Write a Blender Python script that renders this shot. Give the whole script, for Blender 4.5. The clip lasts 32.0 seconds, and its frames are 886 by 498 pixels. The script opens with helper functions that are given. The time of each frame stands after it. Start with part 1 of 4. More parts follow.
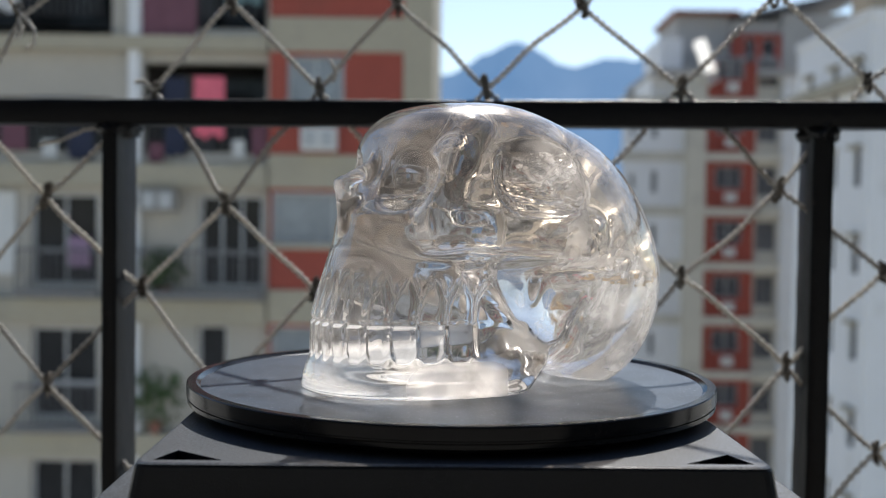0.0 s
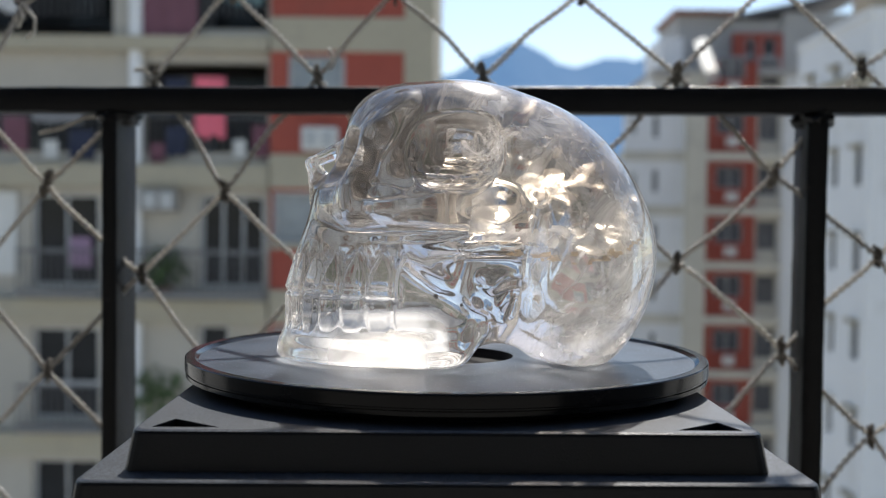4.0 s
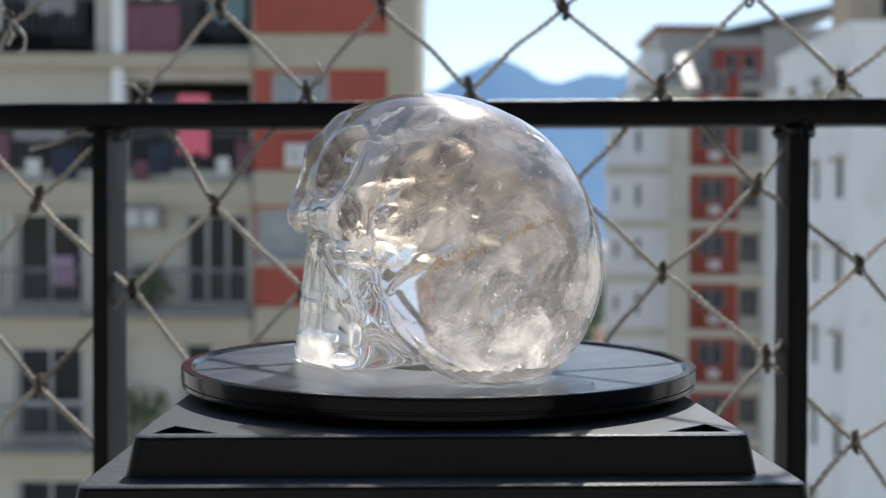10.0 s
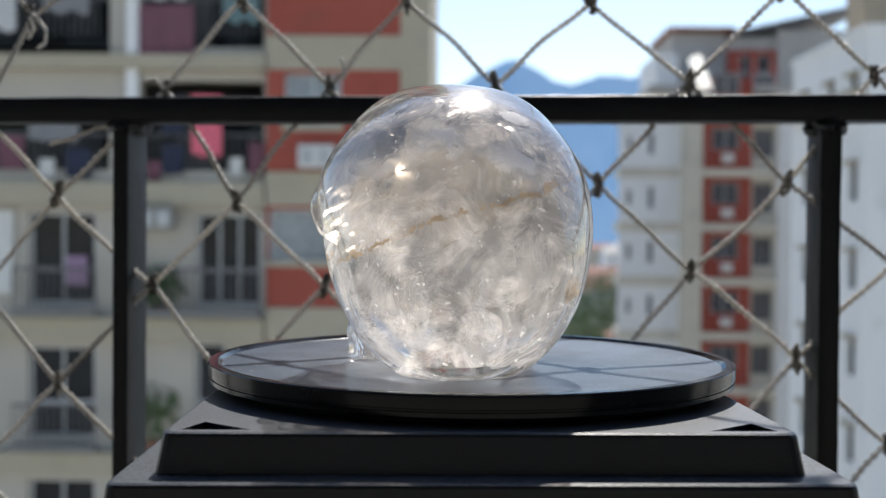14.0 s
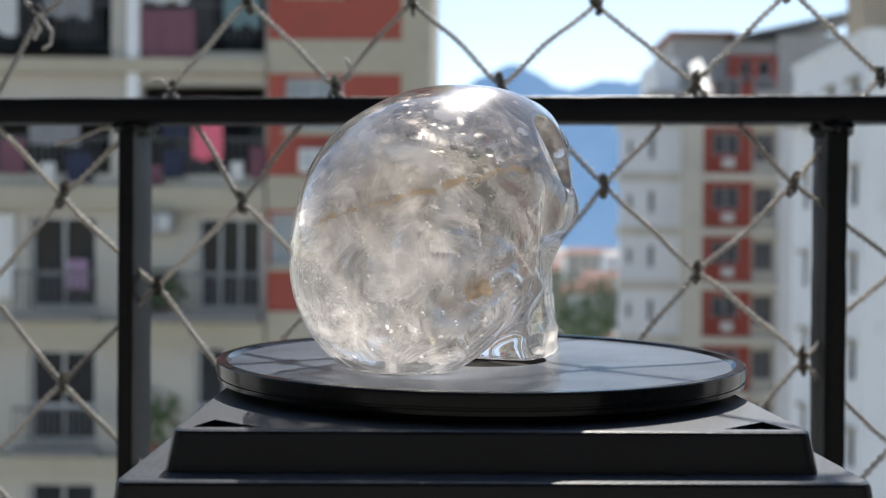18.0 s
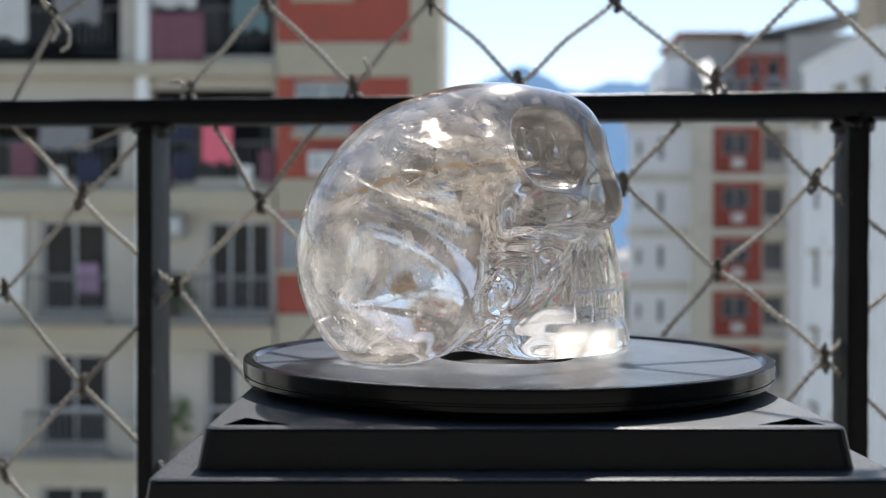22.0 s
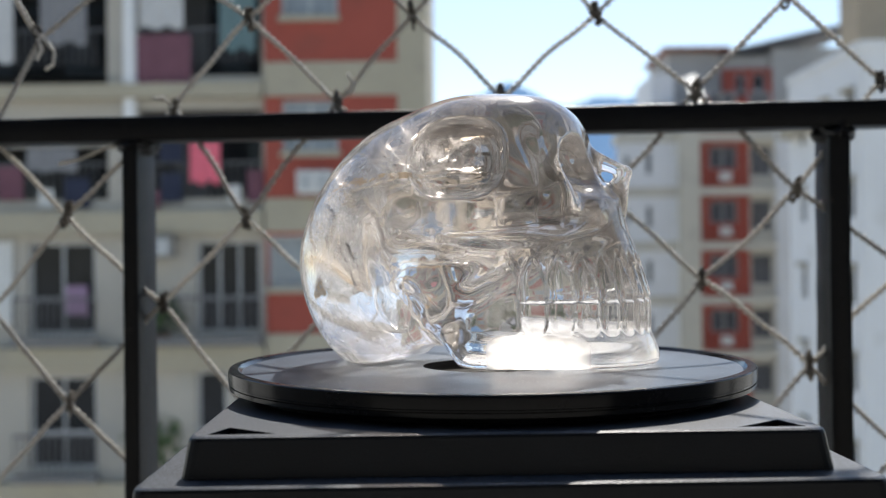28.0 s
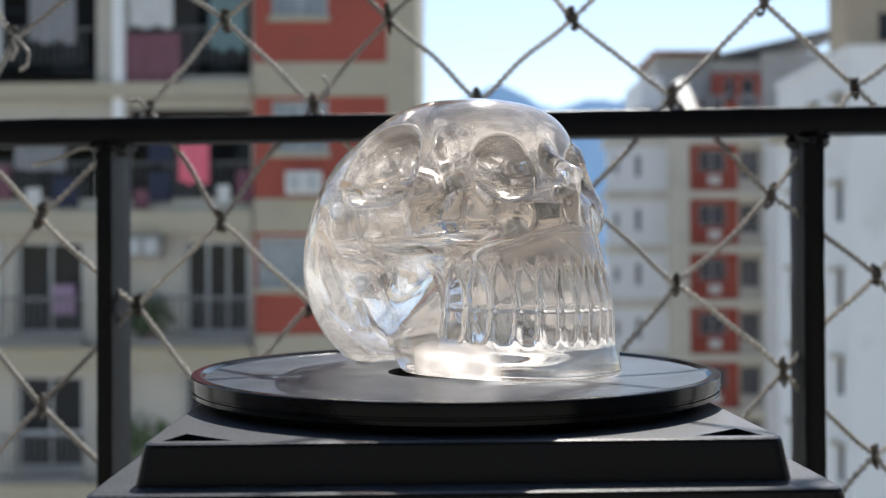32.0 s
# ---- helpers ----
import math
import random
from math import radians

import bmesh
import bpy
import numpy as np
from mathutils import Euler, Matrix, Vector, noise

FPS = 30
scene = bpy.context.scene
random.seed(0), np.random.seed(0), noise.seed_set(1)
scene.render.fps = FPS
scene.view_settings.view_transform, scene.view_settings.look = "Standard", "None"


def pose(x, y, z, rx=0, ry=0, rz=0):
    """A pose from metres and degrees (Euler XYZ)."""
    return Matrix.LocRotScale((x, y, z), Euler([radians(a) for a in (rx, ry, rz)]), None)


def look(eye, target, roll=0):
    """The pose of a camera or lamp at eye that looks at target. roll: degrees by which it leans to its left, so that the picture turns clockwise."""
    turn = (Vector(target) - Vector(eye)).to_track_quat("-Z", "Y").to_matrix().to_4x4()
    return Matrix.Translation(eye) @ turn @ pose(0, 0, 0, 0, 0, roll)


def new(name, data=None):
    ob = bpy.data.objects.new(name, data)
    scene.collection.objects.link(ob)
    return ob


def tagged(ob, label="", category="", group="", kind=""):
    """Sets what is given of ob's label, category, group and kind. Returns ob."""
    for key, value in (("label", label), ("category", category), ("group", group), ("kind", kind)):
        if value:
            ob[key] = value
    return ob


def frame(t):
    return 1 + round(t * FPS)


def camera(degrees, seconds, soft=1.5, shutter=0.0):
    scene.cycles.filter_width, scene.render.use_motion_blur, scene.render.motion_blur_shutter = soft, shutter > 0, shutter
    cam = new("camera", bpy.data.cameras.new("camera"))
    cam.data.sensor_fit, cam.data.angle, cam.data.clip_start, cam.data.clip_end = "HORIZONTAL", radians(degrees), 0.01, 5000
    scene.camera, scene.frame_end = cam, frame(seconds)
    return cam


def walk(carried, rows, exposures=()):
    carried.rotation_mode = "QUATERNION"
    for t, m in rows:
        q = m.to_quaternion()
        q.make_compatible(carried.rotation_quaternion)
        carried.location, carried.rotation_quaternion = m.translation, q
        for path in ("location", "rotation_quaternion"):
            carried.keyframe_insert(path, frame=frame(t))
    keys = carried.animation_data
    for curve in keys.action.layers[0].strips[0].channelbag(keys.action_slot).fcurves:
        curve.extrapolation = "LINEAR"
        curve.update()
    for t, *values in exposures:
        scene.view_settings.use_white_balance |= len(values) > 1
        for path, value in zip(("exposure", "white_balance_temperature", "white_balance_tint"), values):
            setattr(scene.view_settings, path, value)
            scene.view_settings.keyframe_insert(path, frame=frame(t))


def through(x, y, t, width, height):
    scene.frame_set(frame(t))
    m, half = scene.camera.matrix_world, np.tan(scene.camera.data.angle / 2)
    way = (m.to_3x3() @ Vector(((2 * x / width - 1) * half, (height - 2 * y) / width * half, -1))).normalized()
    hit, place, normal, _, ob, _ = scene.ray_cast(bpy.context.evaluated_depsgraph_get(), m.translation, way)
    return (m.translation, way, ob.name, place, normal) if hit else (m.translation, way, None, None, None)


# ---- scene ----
# ---- camera and its walk ----
cam = camera(44.85, 32.0, soft=1.0)
cam.data.dof.use_dof = True
cam.data.dof.focus_distance = 0.47
cam.data.dof.aperture_fstop = 9.5
PATH = [
    (0, pose(0.0030, -0.5184, 1.0302, 88.09, -0.76, 0.89)),
    (0.5, pose(0.0041, -0.5199, 1.0270, 88.24, -0.90, 0.98)),
    (1, pose(0.0031, -0.5200, 1.0229, 88.28, -0.47, 0.90)),
    (1.5, pose(0.0069, -0.5234, 1.0275, 88.45, -0.70, 0.67)),
    (2, pose(0.0062, -0.5237, 1.0262, 88.49, -0.42, 0.57)),
    (2.5, pose(0.0052, -0.5212, 1.0233, 88.44, -0.24, 0.75)),
    (4.5, pose(0.0064, -0.5255, 1.0191, 88.05, -0.85, 0.86)),
    (5, pose(0.0051, -0.5253, 1.0209, 88.37, -0.95, 0.61)),
    (5.5, pose(0.0061, -0.5284, 1.0206, 88.78, -0.97, 0.57)),
    (6, pose(0.0046, -0.5289, 1.0193, 88.59, -0.52, 0.54)),
    (6.5, pose(0.0031, -0.5269, 1.0233, 88.36, -0.29, 0.59)),
    (7, pose(-0.0004, -0.5264, 1.0235, 88.60, -0.40, 0.76)),
    (7.5, pose(-0.0019, -0.5260, 1.0236, 88.30, -0.43, 1.17)),
    (8, pose(0.0001, -0.5266, 1.0214, 88.04, -0.40, 1.23)),
    (8.5, pose(-0.0007, -0.5289, 1.0207, 88.06, -0.16, 1.16)),
    (9, pose(0.0019, -0.5320, 1.0201, 88.45, -0.40, 0.64)),
    (9.5, pose(0.0027, -0.5340, 1.0201, 88.84, -0.51, 0.30)),
    (10, pose(0.0029, -0.5346, 1.0164, 88.94, -0.18, 0.11)),
    (10.5, pose(0.0004, -0.5341, 1.0165, 88.84, -0.15, 0.16)),
    (11, pose(-0.0047, -0.5295, 1.0160, 88.84, -0.32, 0.36)),
    (11.5, pose(-0.0073, -0.5280, 1.0166, 88.83, -0.31, 0.72)),
    (12, pose(-0.0089, -0.5251, 1.0167, 88.85, -0.31, 0.99)),
    (12.5, pose(-0.0093, -0.5245, 1.0152, 88.83, -0.57, 1.26)),
    (13, pose(-0.0087, -0.5223, 1.0139, 88.80, -0.63, 1.11)),
    (13.5, pose(-0.0076, -0.5225, 1.0137, 88.91, -0.63, 0.89)),
    (14, pose(-0.0071, -0.5225, 1.0126, 89.02, -0.44, 0.74)),
    (14.5, pose(-0.0097, -0.5228, 1.0120, 89.06, -0.45, 0.61)),
    (16.5, pose(-0.0090, -0.5239, 1.0084, 88.77, -0.50, 0.73)),
    (17, pose(-0.0082, -0.5226, 1.0086, 89.04, -0.41, 0.72)),
    (17.5, pose(-0.0105, -0.5227, 1.0087, 89.23, -0.68, 0.67)),
    (18, pose(-0.0111, -0.5214, 1.0099, 89.25, -0.49, 0.77)),
    (18.5, pose(-0.0128, -0.5220, 1.0105, 89.31, -0.75, 0.92)),
    (19, pose(-0.0126, -0.5232, 1.0113, 89.37, -0.60, 1.01)),
    (19.5, pose(-0.0143, -0.5219, 1.0089, 89.40, -0.83, 1.01)),
    (20, pose(-0.0141, -0.5210, 1.0073, 89.29, -0.63, 1.01)),
    (20.5, pose(-0.0126, -0.5221, 1.0073, 88.95, -0.48, 1.01)),
    (21, pose(-0.0132, -0.5226, 1.0066, 88.85, -0.30, 0.94)),
    (21.5, pose(-0.0163, -0.5218, 1.0082, 89.26, -0.21, 1.06)),
    (22, pose(-0.0191, -0.5194, 1.0076, 89.36, -0.15, 1.26)),
    (22.5, pose(-0.0175, -0.5178, 1.0073, 89.31, 0.29, 1.44)),
    (23, pose(-0.0187, -0.5167, 1.0068, 89.38, 0.02, 1.54)),
    (23.5, pose(-0.0152, -0.5200, 1.0106, 89.62, -0.16, 1.26)),
    (24, pose(-0.0142, -0.5220, 1.0093, 89.89, 0.32, 1.04)),
    (24.5, pose(-0.0156, -0.5217, 1.0090, 90.06, 0.25, 0.78)),
    (25, pose(-0.0171, -0.5185, 1.0067, 89.96, 0.34, 0.89)),
    (25.5, pose(-0.0154, -0.5213, 1.0073, 89.93, 0.30, 1.00)),
    (27.5, pose(-0.0136, -0.5232, 1.0071, 90.15, 0.81, 0.82)),
    (28, pose(-0.0159, -0.5227, 1.0040, 90.28, 0.61, 0.70)),
    (28.5, pose(-0.0157, -0.5195, 1.0044, 90.04, 0.64, 0.81)),
    (29, pose(-0.0119, -0.5197, 1.0048, 90.13, 0.35, 0.87)),
    (29.5, pose(-0.0085, -0.5194, 1.0041, 90.22, 0.45, 0.75)),
    (30, pose(-0.0061, -0.5216, 1.0026, 90.33, 0.54, 0.57)),
    (30.5, pose(-0.0039, -0.5224, 1.0054, 90.44, 0.63, 0.27)),
    (31, pose(-0.0033, -0.5210, 1.0033, 90.49, 0.70, 0.07)),
    (31.5, pose(-0.0038, -0.5211, 1.0052, 90.41, 0.47, 0.08)),
    (32, pose(-0.0044, -0.5212, 1.0059, 90.36, 0.25, 0.13)),
]
walk(cam, PATH, [(0, 0.22, 6700, 10), (3, 0.24, 6700, 10), (6, 0.34, 6700, 10), (12, 0.43, 6700, 10), (20, 0.48, 6700, 10), (32, 0.42, 6700, 10)])

# ---- world, sun, exposure ----
SUN_ELEVATION, SUN_AZIMUTH = 47.0, 8.0   # azimuth: degrees from straight ahead towards the right
world = bpy.data.worlds.new("world")
scene.world = world
world.use_nodes = True
wn = world.node_tree.nodes
sky = wn.new("ShaderNodeTexSky")
sky.sky_type, sky.sun_disc = "NISHITA", False
sky.sun_elevation, sky.sun_rotation = radians(SUN_ELEVATION), radians(SUN_AZIMUTH)
sky.air_density, sky.dust_density, sky.ozone_density = 1.0, 0.35, 1.6
wn["Background"].inputs["Strength"].default_value = 0.125
world.node_tree.links.new(sky.outputs[0], wn["Background"].inputs["Color"])
sun = new("sun", bpy.data.lights.new("sun", "SUN"))
sun.data.energy, sun.data.angle, sun.data.color = 5.0, radians(0.53), (1.0, 0.965, 0.92)
e, z = radians(SUN_ELEVATION), radians(SUN_AZIMUTH)
SUN_DIR = Vector((math.sin(z) * math.cos(e), math.cos(z) * math.cos(e), math.sin(e)))
sun.matrix_world = look(SUN_DIR * 60, (0, 0, 0))


# ---- materials ----
def mat(name, color, rough=0.6, metal=0.0, vary=0.12, scale=8.0, fine=90.0, bump=0.15, spec=0.5, stain=None, island=0.0, dust=None):
    """A surface with two scales of variation in colour and a fine relief."""
    m = bpy.data.materials.new(name)
    m.use_nodes = True
    n, l = m.node_tree.nodes, m.node_tree.links
    b = n["Principled BSDF"]
    tc = n.new("ShaderNodeTexCoord")
    n1, n2 = n.new("ShaderNodeTexNoise"), n.new("ShaderNodeTexNoise")
    n1.inputs["Scale"].default_value, n1.inputs["Detail"].default_value = scale, 5.0
    n2.inputs["Scale"].default_value, n2.inputs["Detail"].default_value = fine, 3.0
    for t in (n1, n2):
        l.new(tc.outputs["Object"], t.inputs["Vector"])
    add = n.new("ShaderNodeMath")
    add.operation = "ADD"
    l.new(n1.outputs["Fac"], add.inputs[0])
    l.new(n2.outputs["Fac"], add.inputs[1])
    mr = n.new("ShaderNodeMapRange")
    mr.inputs["From Min"].default_value, mr.inputs["From Max"].default_value = 0.6, 1.4
    mr.inputs["To Min"].default_value, mr.inputs["To Max"].default_value = 1 - vary, 1 + vary
    l.new(add.outputs[0], mr.inputs["Value"])
    mul = n.new("ShaderNodeVectorMath")
    mul.operation = "SCALE"
    mul.inputs[0].default_value = color[:3]
    l.new(mr.outputs[0], mul.inputs["Scale"])
    out = mul.outputs["Vector"]
    if stain:
        n3, cr, mx = n.new("ShaderNodeTexNoise"), n.new("ShaderNodeMapRange"), n.new("ShaderNodeMix")
        n3.inputs["Scale"].default_value, n3.inputs["Detail"].default_value = stain[1], 6.0
        l.new(tc.outputs["Object"], n3.inputs["Vector"])
        cr.inputs["From Min"].default_value, cr.inputs["From Max"].default_value = stain[2], stain[2] + 0.12
        cr.inputs["To Max"].default_value = stain[3]
        l.new(n3.outputs["Fac"], cr.inputs["Value"])
        mx.data_type = "RGBA"
        l.new(cr.outputs[0], mx.inputs["Factor"])
        l.new(out, mx.inputs[6])
        mx.inputs[7].default_value = (*stain[0], 1)
        out = mx.outputs[2]
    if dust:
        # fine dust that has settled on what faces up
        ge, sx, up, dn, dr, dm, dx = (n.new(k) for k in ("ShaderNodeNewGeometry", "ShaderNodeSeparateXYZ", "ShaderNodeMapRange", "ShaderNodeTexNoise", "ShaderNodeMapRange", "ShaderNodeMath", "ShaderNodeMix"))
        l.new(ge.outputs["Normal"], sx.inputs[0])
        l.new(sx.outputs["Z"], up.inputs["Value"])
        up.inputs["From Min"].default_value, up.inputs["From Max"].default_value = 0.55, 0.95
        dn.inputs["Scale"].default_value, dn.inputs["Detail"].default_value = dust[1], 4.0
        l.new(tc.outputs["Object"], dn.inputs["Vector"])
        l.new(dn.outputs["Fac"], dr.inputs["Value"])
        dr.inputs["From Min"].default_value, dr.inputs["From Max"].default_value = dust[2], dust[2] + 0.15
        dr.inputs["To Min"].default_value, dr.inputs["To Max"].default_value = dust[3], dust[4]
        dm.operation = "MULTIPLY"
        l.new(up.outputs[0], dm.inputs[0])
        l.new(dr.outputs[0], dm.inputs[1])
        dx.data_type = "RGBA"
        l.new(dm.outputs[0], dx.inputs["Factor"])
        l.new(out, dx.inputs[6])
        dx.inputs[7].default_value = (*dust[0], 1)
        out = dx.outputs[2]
    if island:
        oi, mi, sc = n.new("ShaderNodeObjectInfo"), n.new("ShaderNodeMapRange"), n.new("ShaderNodeVectorMath")
        sc.operation = "SCALE"
        l.new(oi.outputs["Random"], mi.inputs["Value"])
        mi.inputs["To Min"].default_value, mi.inputs["To Max"].default_value = 1 - island, 1 + island
        l.new(out, sc.inputs[0])
        l.new(mi.outputs[0], sc.inputs["Scale"])
        out = sc.outputs["Vector"]
    l.new(out, b.inputs["Base Color"])
    b.inputs["Roughness"].default_value, b.inputs["Metallic"].default_value = rough, metal
    b.inputs["Specular IOR Level"].default_value = spec
    if bump:
        bp = n.new("ShaderNodeBump")
        bp.inputs["Strength"].default_value, bp.inputs["Distance"].default_value = bump, 0.5 / fine
        l.new(n2.outputs["Fac"], bp.inputs["Height"])
        l.new(bp.outputs[0], b.inputs["Normal"])
    return m


def glass_mat(name, color, rough=0.0, ior=1.54, milk=None, scuff=0.0, ripple=0.0, front=1.0, fade=None):
    m = bpy.data.materials.new(name)
    m.use_nodes = True
    n, l = m.node_tree.nodes, m.node_tree.links
    b = n["Principled BSDF"]
    b.inputs["Base Color"].default_value = (*color, 1)
    b.inputs["Roughness"].default_value = rough
    b.inputs["IOR"].default_value = ior
    b.inputs["Transmission Weight"].default_value = 1.0
    # handled stone: a film of dust and grease spreads the glare
    b.inputs["Coat Weight"].default_value, b.inputs["Coat Roughness"].default_value = 0.55, 0.20
    if milk:
        # cloudy patches just under the skin scatter the light that falls on them into the stone
        tl, mx, tc, nz, mr = (n.new(k) for k in ("ShaderNodeBsdfTranslucent", "ShaderNodeMixShader", "ShaderNodeTexCoord", "ShaderNodeTexNoise", "ShaderNodeMapRange"))
        tl.inputs["Color"].default_value = (0.98, 0.97, 0.96, 1)
        nz.inputs["Scale"].default_value, nz.inputs["Detail"].default_value, nz.inputs["Distortion"].default_value = 30.0, 10.0, 0.4
        l.new(tc.outputs["Object"], nz.inputs["Vector"])
        l.new(nz.outputs["Fac"], mr.inputs["Value"])
        mr.inputs["From Min"].default_value, mr.inputs["From Max"].default_value = milk[2], milk[3]
        mr.inputs["To Min"].default_value, mr.inputs["To Max"].default_value = milk[0], milk[1]
        # the back of the stone is the cloudier end
        sp, gr, pr = n.new("ShaderNodeSeparateXYZ"), n.new("ShaderNodeMapRange"), n.new("ShaderNodeMath")
        l.new(tc.outputs["Object"], sp.inputs[0])
        l.new(sp.outputs["X"], gr.inputs["Value"])
        gr.inputs["From Min"].default_value, gr.inputs["From Max"].default_value = -0.060, 0.005
        gr.inputs["To Min"].default_value, gr.inputs["To Max"].default_value = 1.0, front
        pr.operation = "MULTIPLY"
        l.new(mr.outputs[0], pr.inputs[0])
        l.new(gr.outputs[0], pr.inputs[1])
        amount = pr.outputs[0]
        if fade:
            # the white band, painted for focused sunlight, thins towards its upper edge and both ends
            for axis, a, c in (("Z", fade[1], fade[0]), ("X", fade[2], fade[3]), ("X", fade[5], fade[4])):
                fr, fm = n.new("ShaderNodeMapRange"), n.new("ShaderNodeMath")
                fr.interpolation_type = "SMOOTHSTEP"
                fr.inputs["From Min"].default_value, fr.inputs["From Max"].default_value = min(a, c), max(a, c)
                fr.inputs["To Min"].default_value, fr.inputs["To Max"].default_value = (0.0, 1.0) if a < c else (1.0, 0.0)
                l.new(sp.outputs[axis], fr.inputs["Value"])
                fm.operation = "MULTIPLY"
                l.new(amount, fm.inputs[0])
                l.new(fr.outputs[0], fm.inputs[1])
                amount = fm.outputs[0]
        l.new(amount, mx.inputs[0])
        l.new(b.outputs[0], mx.inputs[1])
        l.new(tl.outputs[0], mx.inputs[2])
        l.new(mx.outputs[0], n["Material Output"].inputs["Surface"])
    if ripple:
        tc, bp = n.new("ShaderNodeTexCoord"), n.new("ShaderNodeBump")
        n1, n2, ad = n.new("ShaderNodeTexNoise"), n.new("ShaderNodeTexNoise"), n.new("ShaderNodeMath")
        n1.inputs["Scale"].default_value, n1.inputs["Detail"].default_value = 55.0, 3.0
        n2.inputs["Scale"].default_value, n2.inputs["Detail"].default_value = 170.0, 4.0
        ad.operation = "MULTIPLY_ADD"
        ad.inputs[1].default_value = 0.22
        for t in (n1, n2):
            l.new(tc.outputs["Object"], t.inputs["Vector"])
        l.new(n2.outputs["Fac"], ad.inputs[0])
        l.new(n1.outputs["Fac"], ad.inputs[2])
        l.new(ad.outputs[0], bp.inputs["Height"])
        bp.inputs["Strength"].default_value, bp.inputs["Distance"].default_value = 1.0, ripple
        l.new(bp.outputs[0], b.inputs["Normal"])
    if scuff:
        tc, nz, mr = n.new("ShaderNodeTexCoord"), n.new("ShaderNodeTexNoise"), n.new("ShaderNodeMapRange")
        nz.inputs["Scale"].default_value, nz.inputs["Detail"].default_value = 60.0, 6.0
        l.new(tc.outputs["Object"], nz.inputs["Vector"])
        l.new(nz.outputs["Fac"], mr.inputs["Value"])
        mr.inputs["To Min"].default_value, mr.inputs["To Max"].default_value = rough, rough + scuff
        l.new(mr.outputs[0], b.inputs["Roughness"])
    return m


def veil_mat(name, color, low, high, most, scale, stretch=(1, 1, 1), gloss=0.25, through=0.6):
    """Healed cracks inside the quartz: patches that scatter and glint, clear between them."""
    m = bpy.data.materials.new(name)
    m.use_nodes = True
    n, l = m.node_tree.nodes, m.node_tree.links
    n.remove(n["Principled BSDF"])
    tc, mp, nz = n.new("ShaderNodeTexCoord"), n.new("ShaderNodeMapping"), n.new("ShaderNodeTexNoise")
    mp.inputs["Scale"].default_value = stretch
    nz.inputs["Scale"].default_value, nz.inputs["Detail"].default_value, nz.inputs["Distortion"].default_value = scale, 8.0, 0.8
    l.new(tc.outputs["Object"], mp.inputs["Vector"])
    l.new(mp.outputs[0], nz.inputs["Vector"])
    mr = n.new("ShaderNodeMapRange")
    mr.inputs["From Min"].default_value, mr.inputs["From Max"].default_value = low, high
    mr.inputs["To Max"].default_value = most
    l.new(nz.outputs["Fac"], mr.inputs["Value"])
    tr, df, tl, gl = (n.new("ShaderNodeBsdf" + k) for k in ("Transparent", "Diffuse", "Translucent", "Glossy"))
    for s in (df, tl, gl):
        s.inputs["Color"].default_value = (*color, 1)
    gl.inputs["Roughness"].default_value = 0.25
    m1, m2, m3 = (n.new("ShaderNodeMixShader") for _ in range(3))
    m1.inputs[0].default_value, m2.inputs[0].default_value = through, gloss
    l.new(df.outputs[0], m1.inputs[1])
    l.new(tl.outputs[0], m1.inputs[2])
    l.new(m1.outputs[0], m2.inputs[1])
    l.new(gl.outputs[0], m2.inputs[2])
    l.new(mr.outputs[0], m3.inputs[0])
    l.new(tr.outputs[0], m3.inputs[1])
    l.new(m2.outputs[0], m3.inputs[2])
    l.new(m3.outputs[0], n["Material Output"].inputs["Surface"])
    return m


QUARTZ = glass_mat("smoky_quartz", (0.972, 0.965, 0.958), 0.0, 1.54, (0.03, 0.10, 0.42, 0.72), 0.02, 0.00007, 0.80)
# white jaw band standing in for sunlight focused through the stone
CAUSTIC_QUARTZ = glass_mat("caustic_band_quartz", (0.97, 0.96, 0.95), 0.02, 1.54, (0.55, 1.0, 0.40, 0.52), 0.08, 0.0002, 1.0, (0.009, 0.020, 0.002, 0.016, 0.040, 0.060))
VEIL = veil_mat("quartz_veil", (0.98, 0.98, 0.98), 0.47, 0.66, 0.80, 75.0, gloss=0.25)
CLOUD = veil_mat("quartz_cloud", (0.96, 0.95, 0.95), 0.48, 0.62, 0.42, 48.0, gloss=0.10)
PATCH = veil_mat("tan_inclusion", (0.42, 0.33, 0.23), 0.20, 0.42, 0.92, 90.0, gloss=0.02)
# white sheet below the stone, painted in for the same focused sunlight
CAUSTIC_BASE = veil_mat("caustic_base_white", (0.98, 0.98, 0.98), 0.36, 0.60, 0.85, 110.0, gloss=0.05, through=0.05)
RUST_VEIL = veil_mat("rust_stained_veil", (0.90, 0.83, 0.72), 0.46, 0.57, 0.62, 80.0)

FLAKE = veil_mat("bright_quartz_flake", (0.99, 0.99, 0.99), 0.42, 0.58, 0.88, 70.0, gloss=0.20, through=0.7)
CRACK_LINE = veil_mat("rust_stained_crack", (0.62, 0.47, 0.30), 0.36, 0.56, 0.75, 140.0, gloss=0.10)


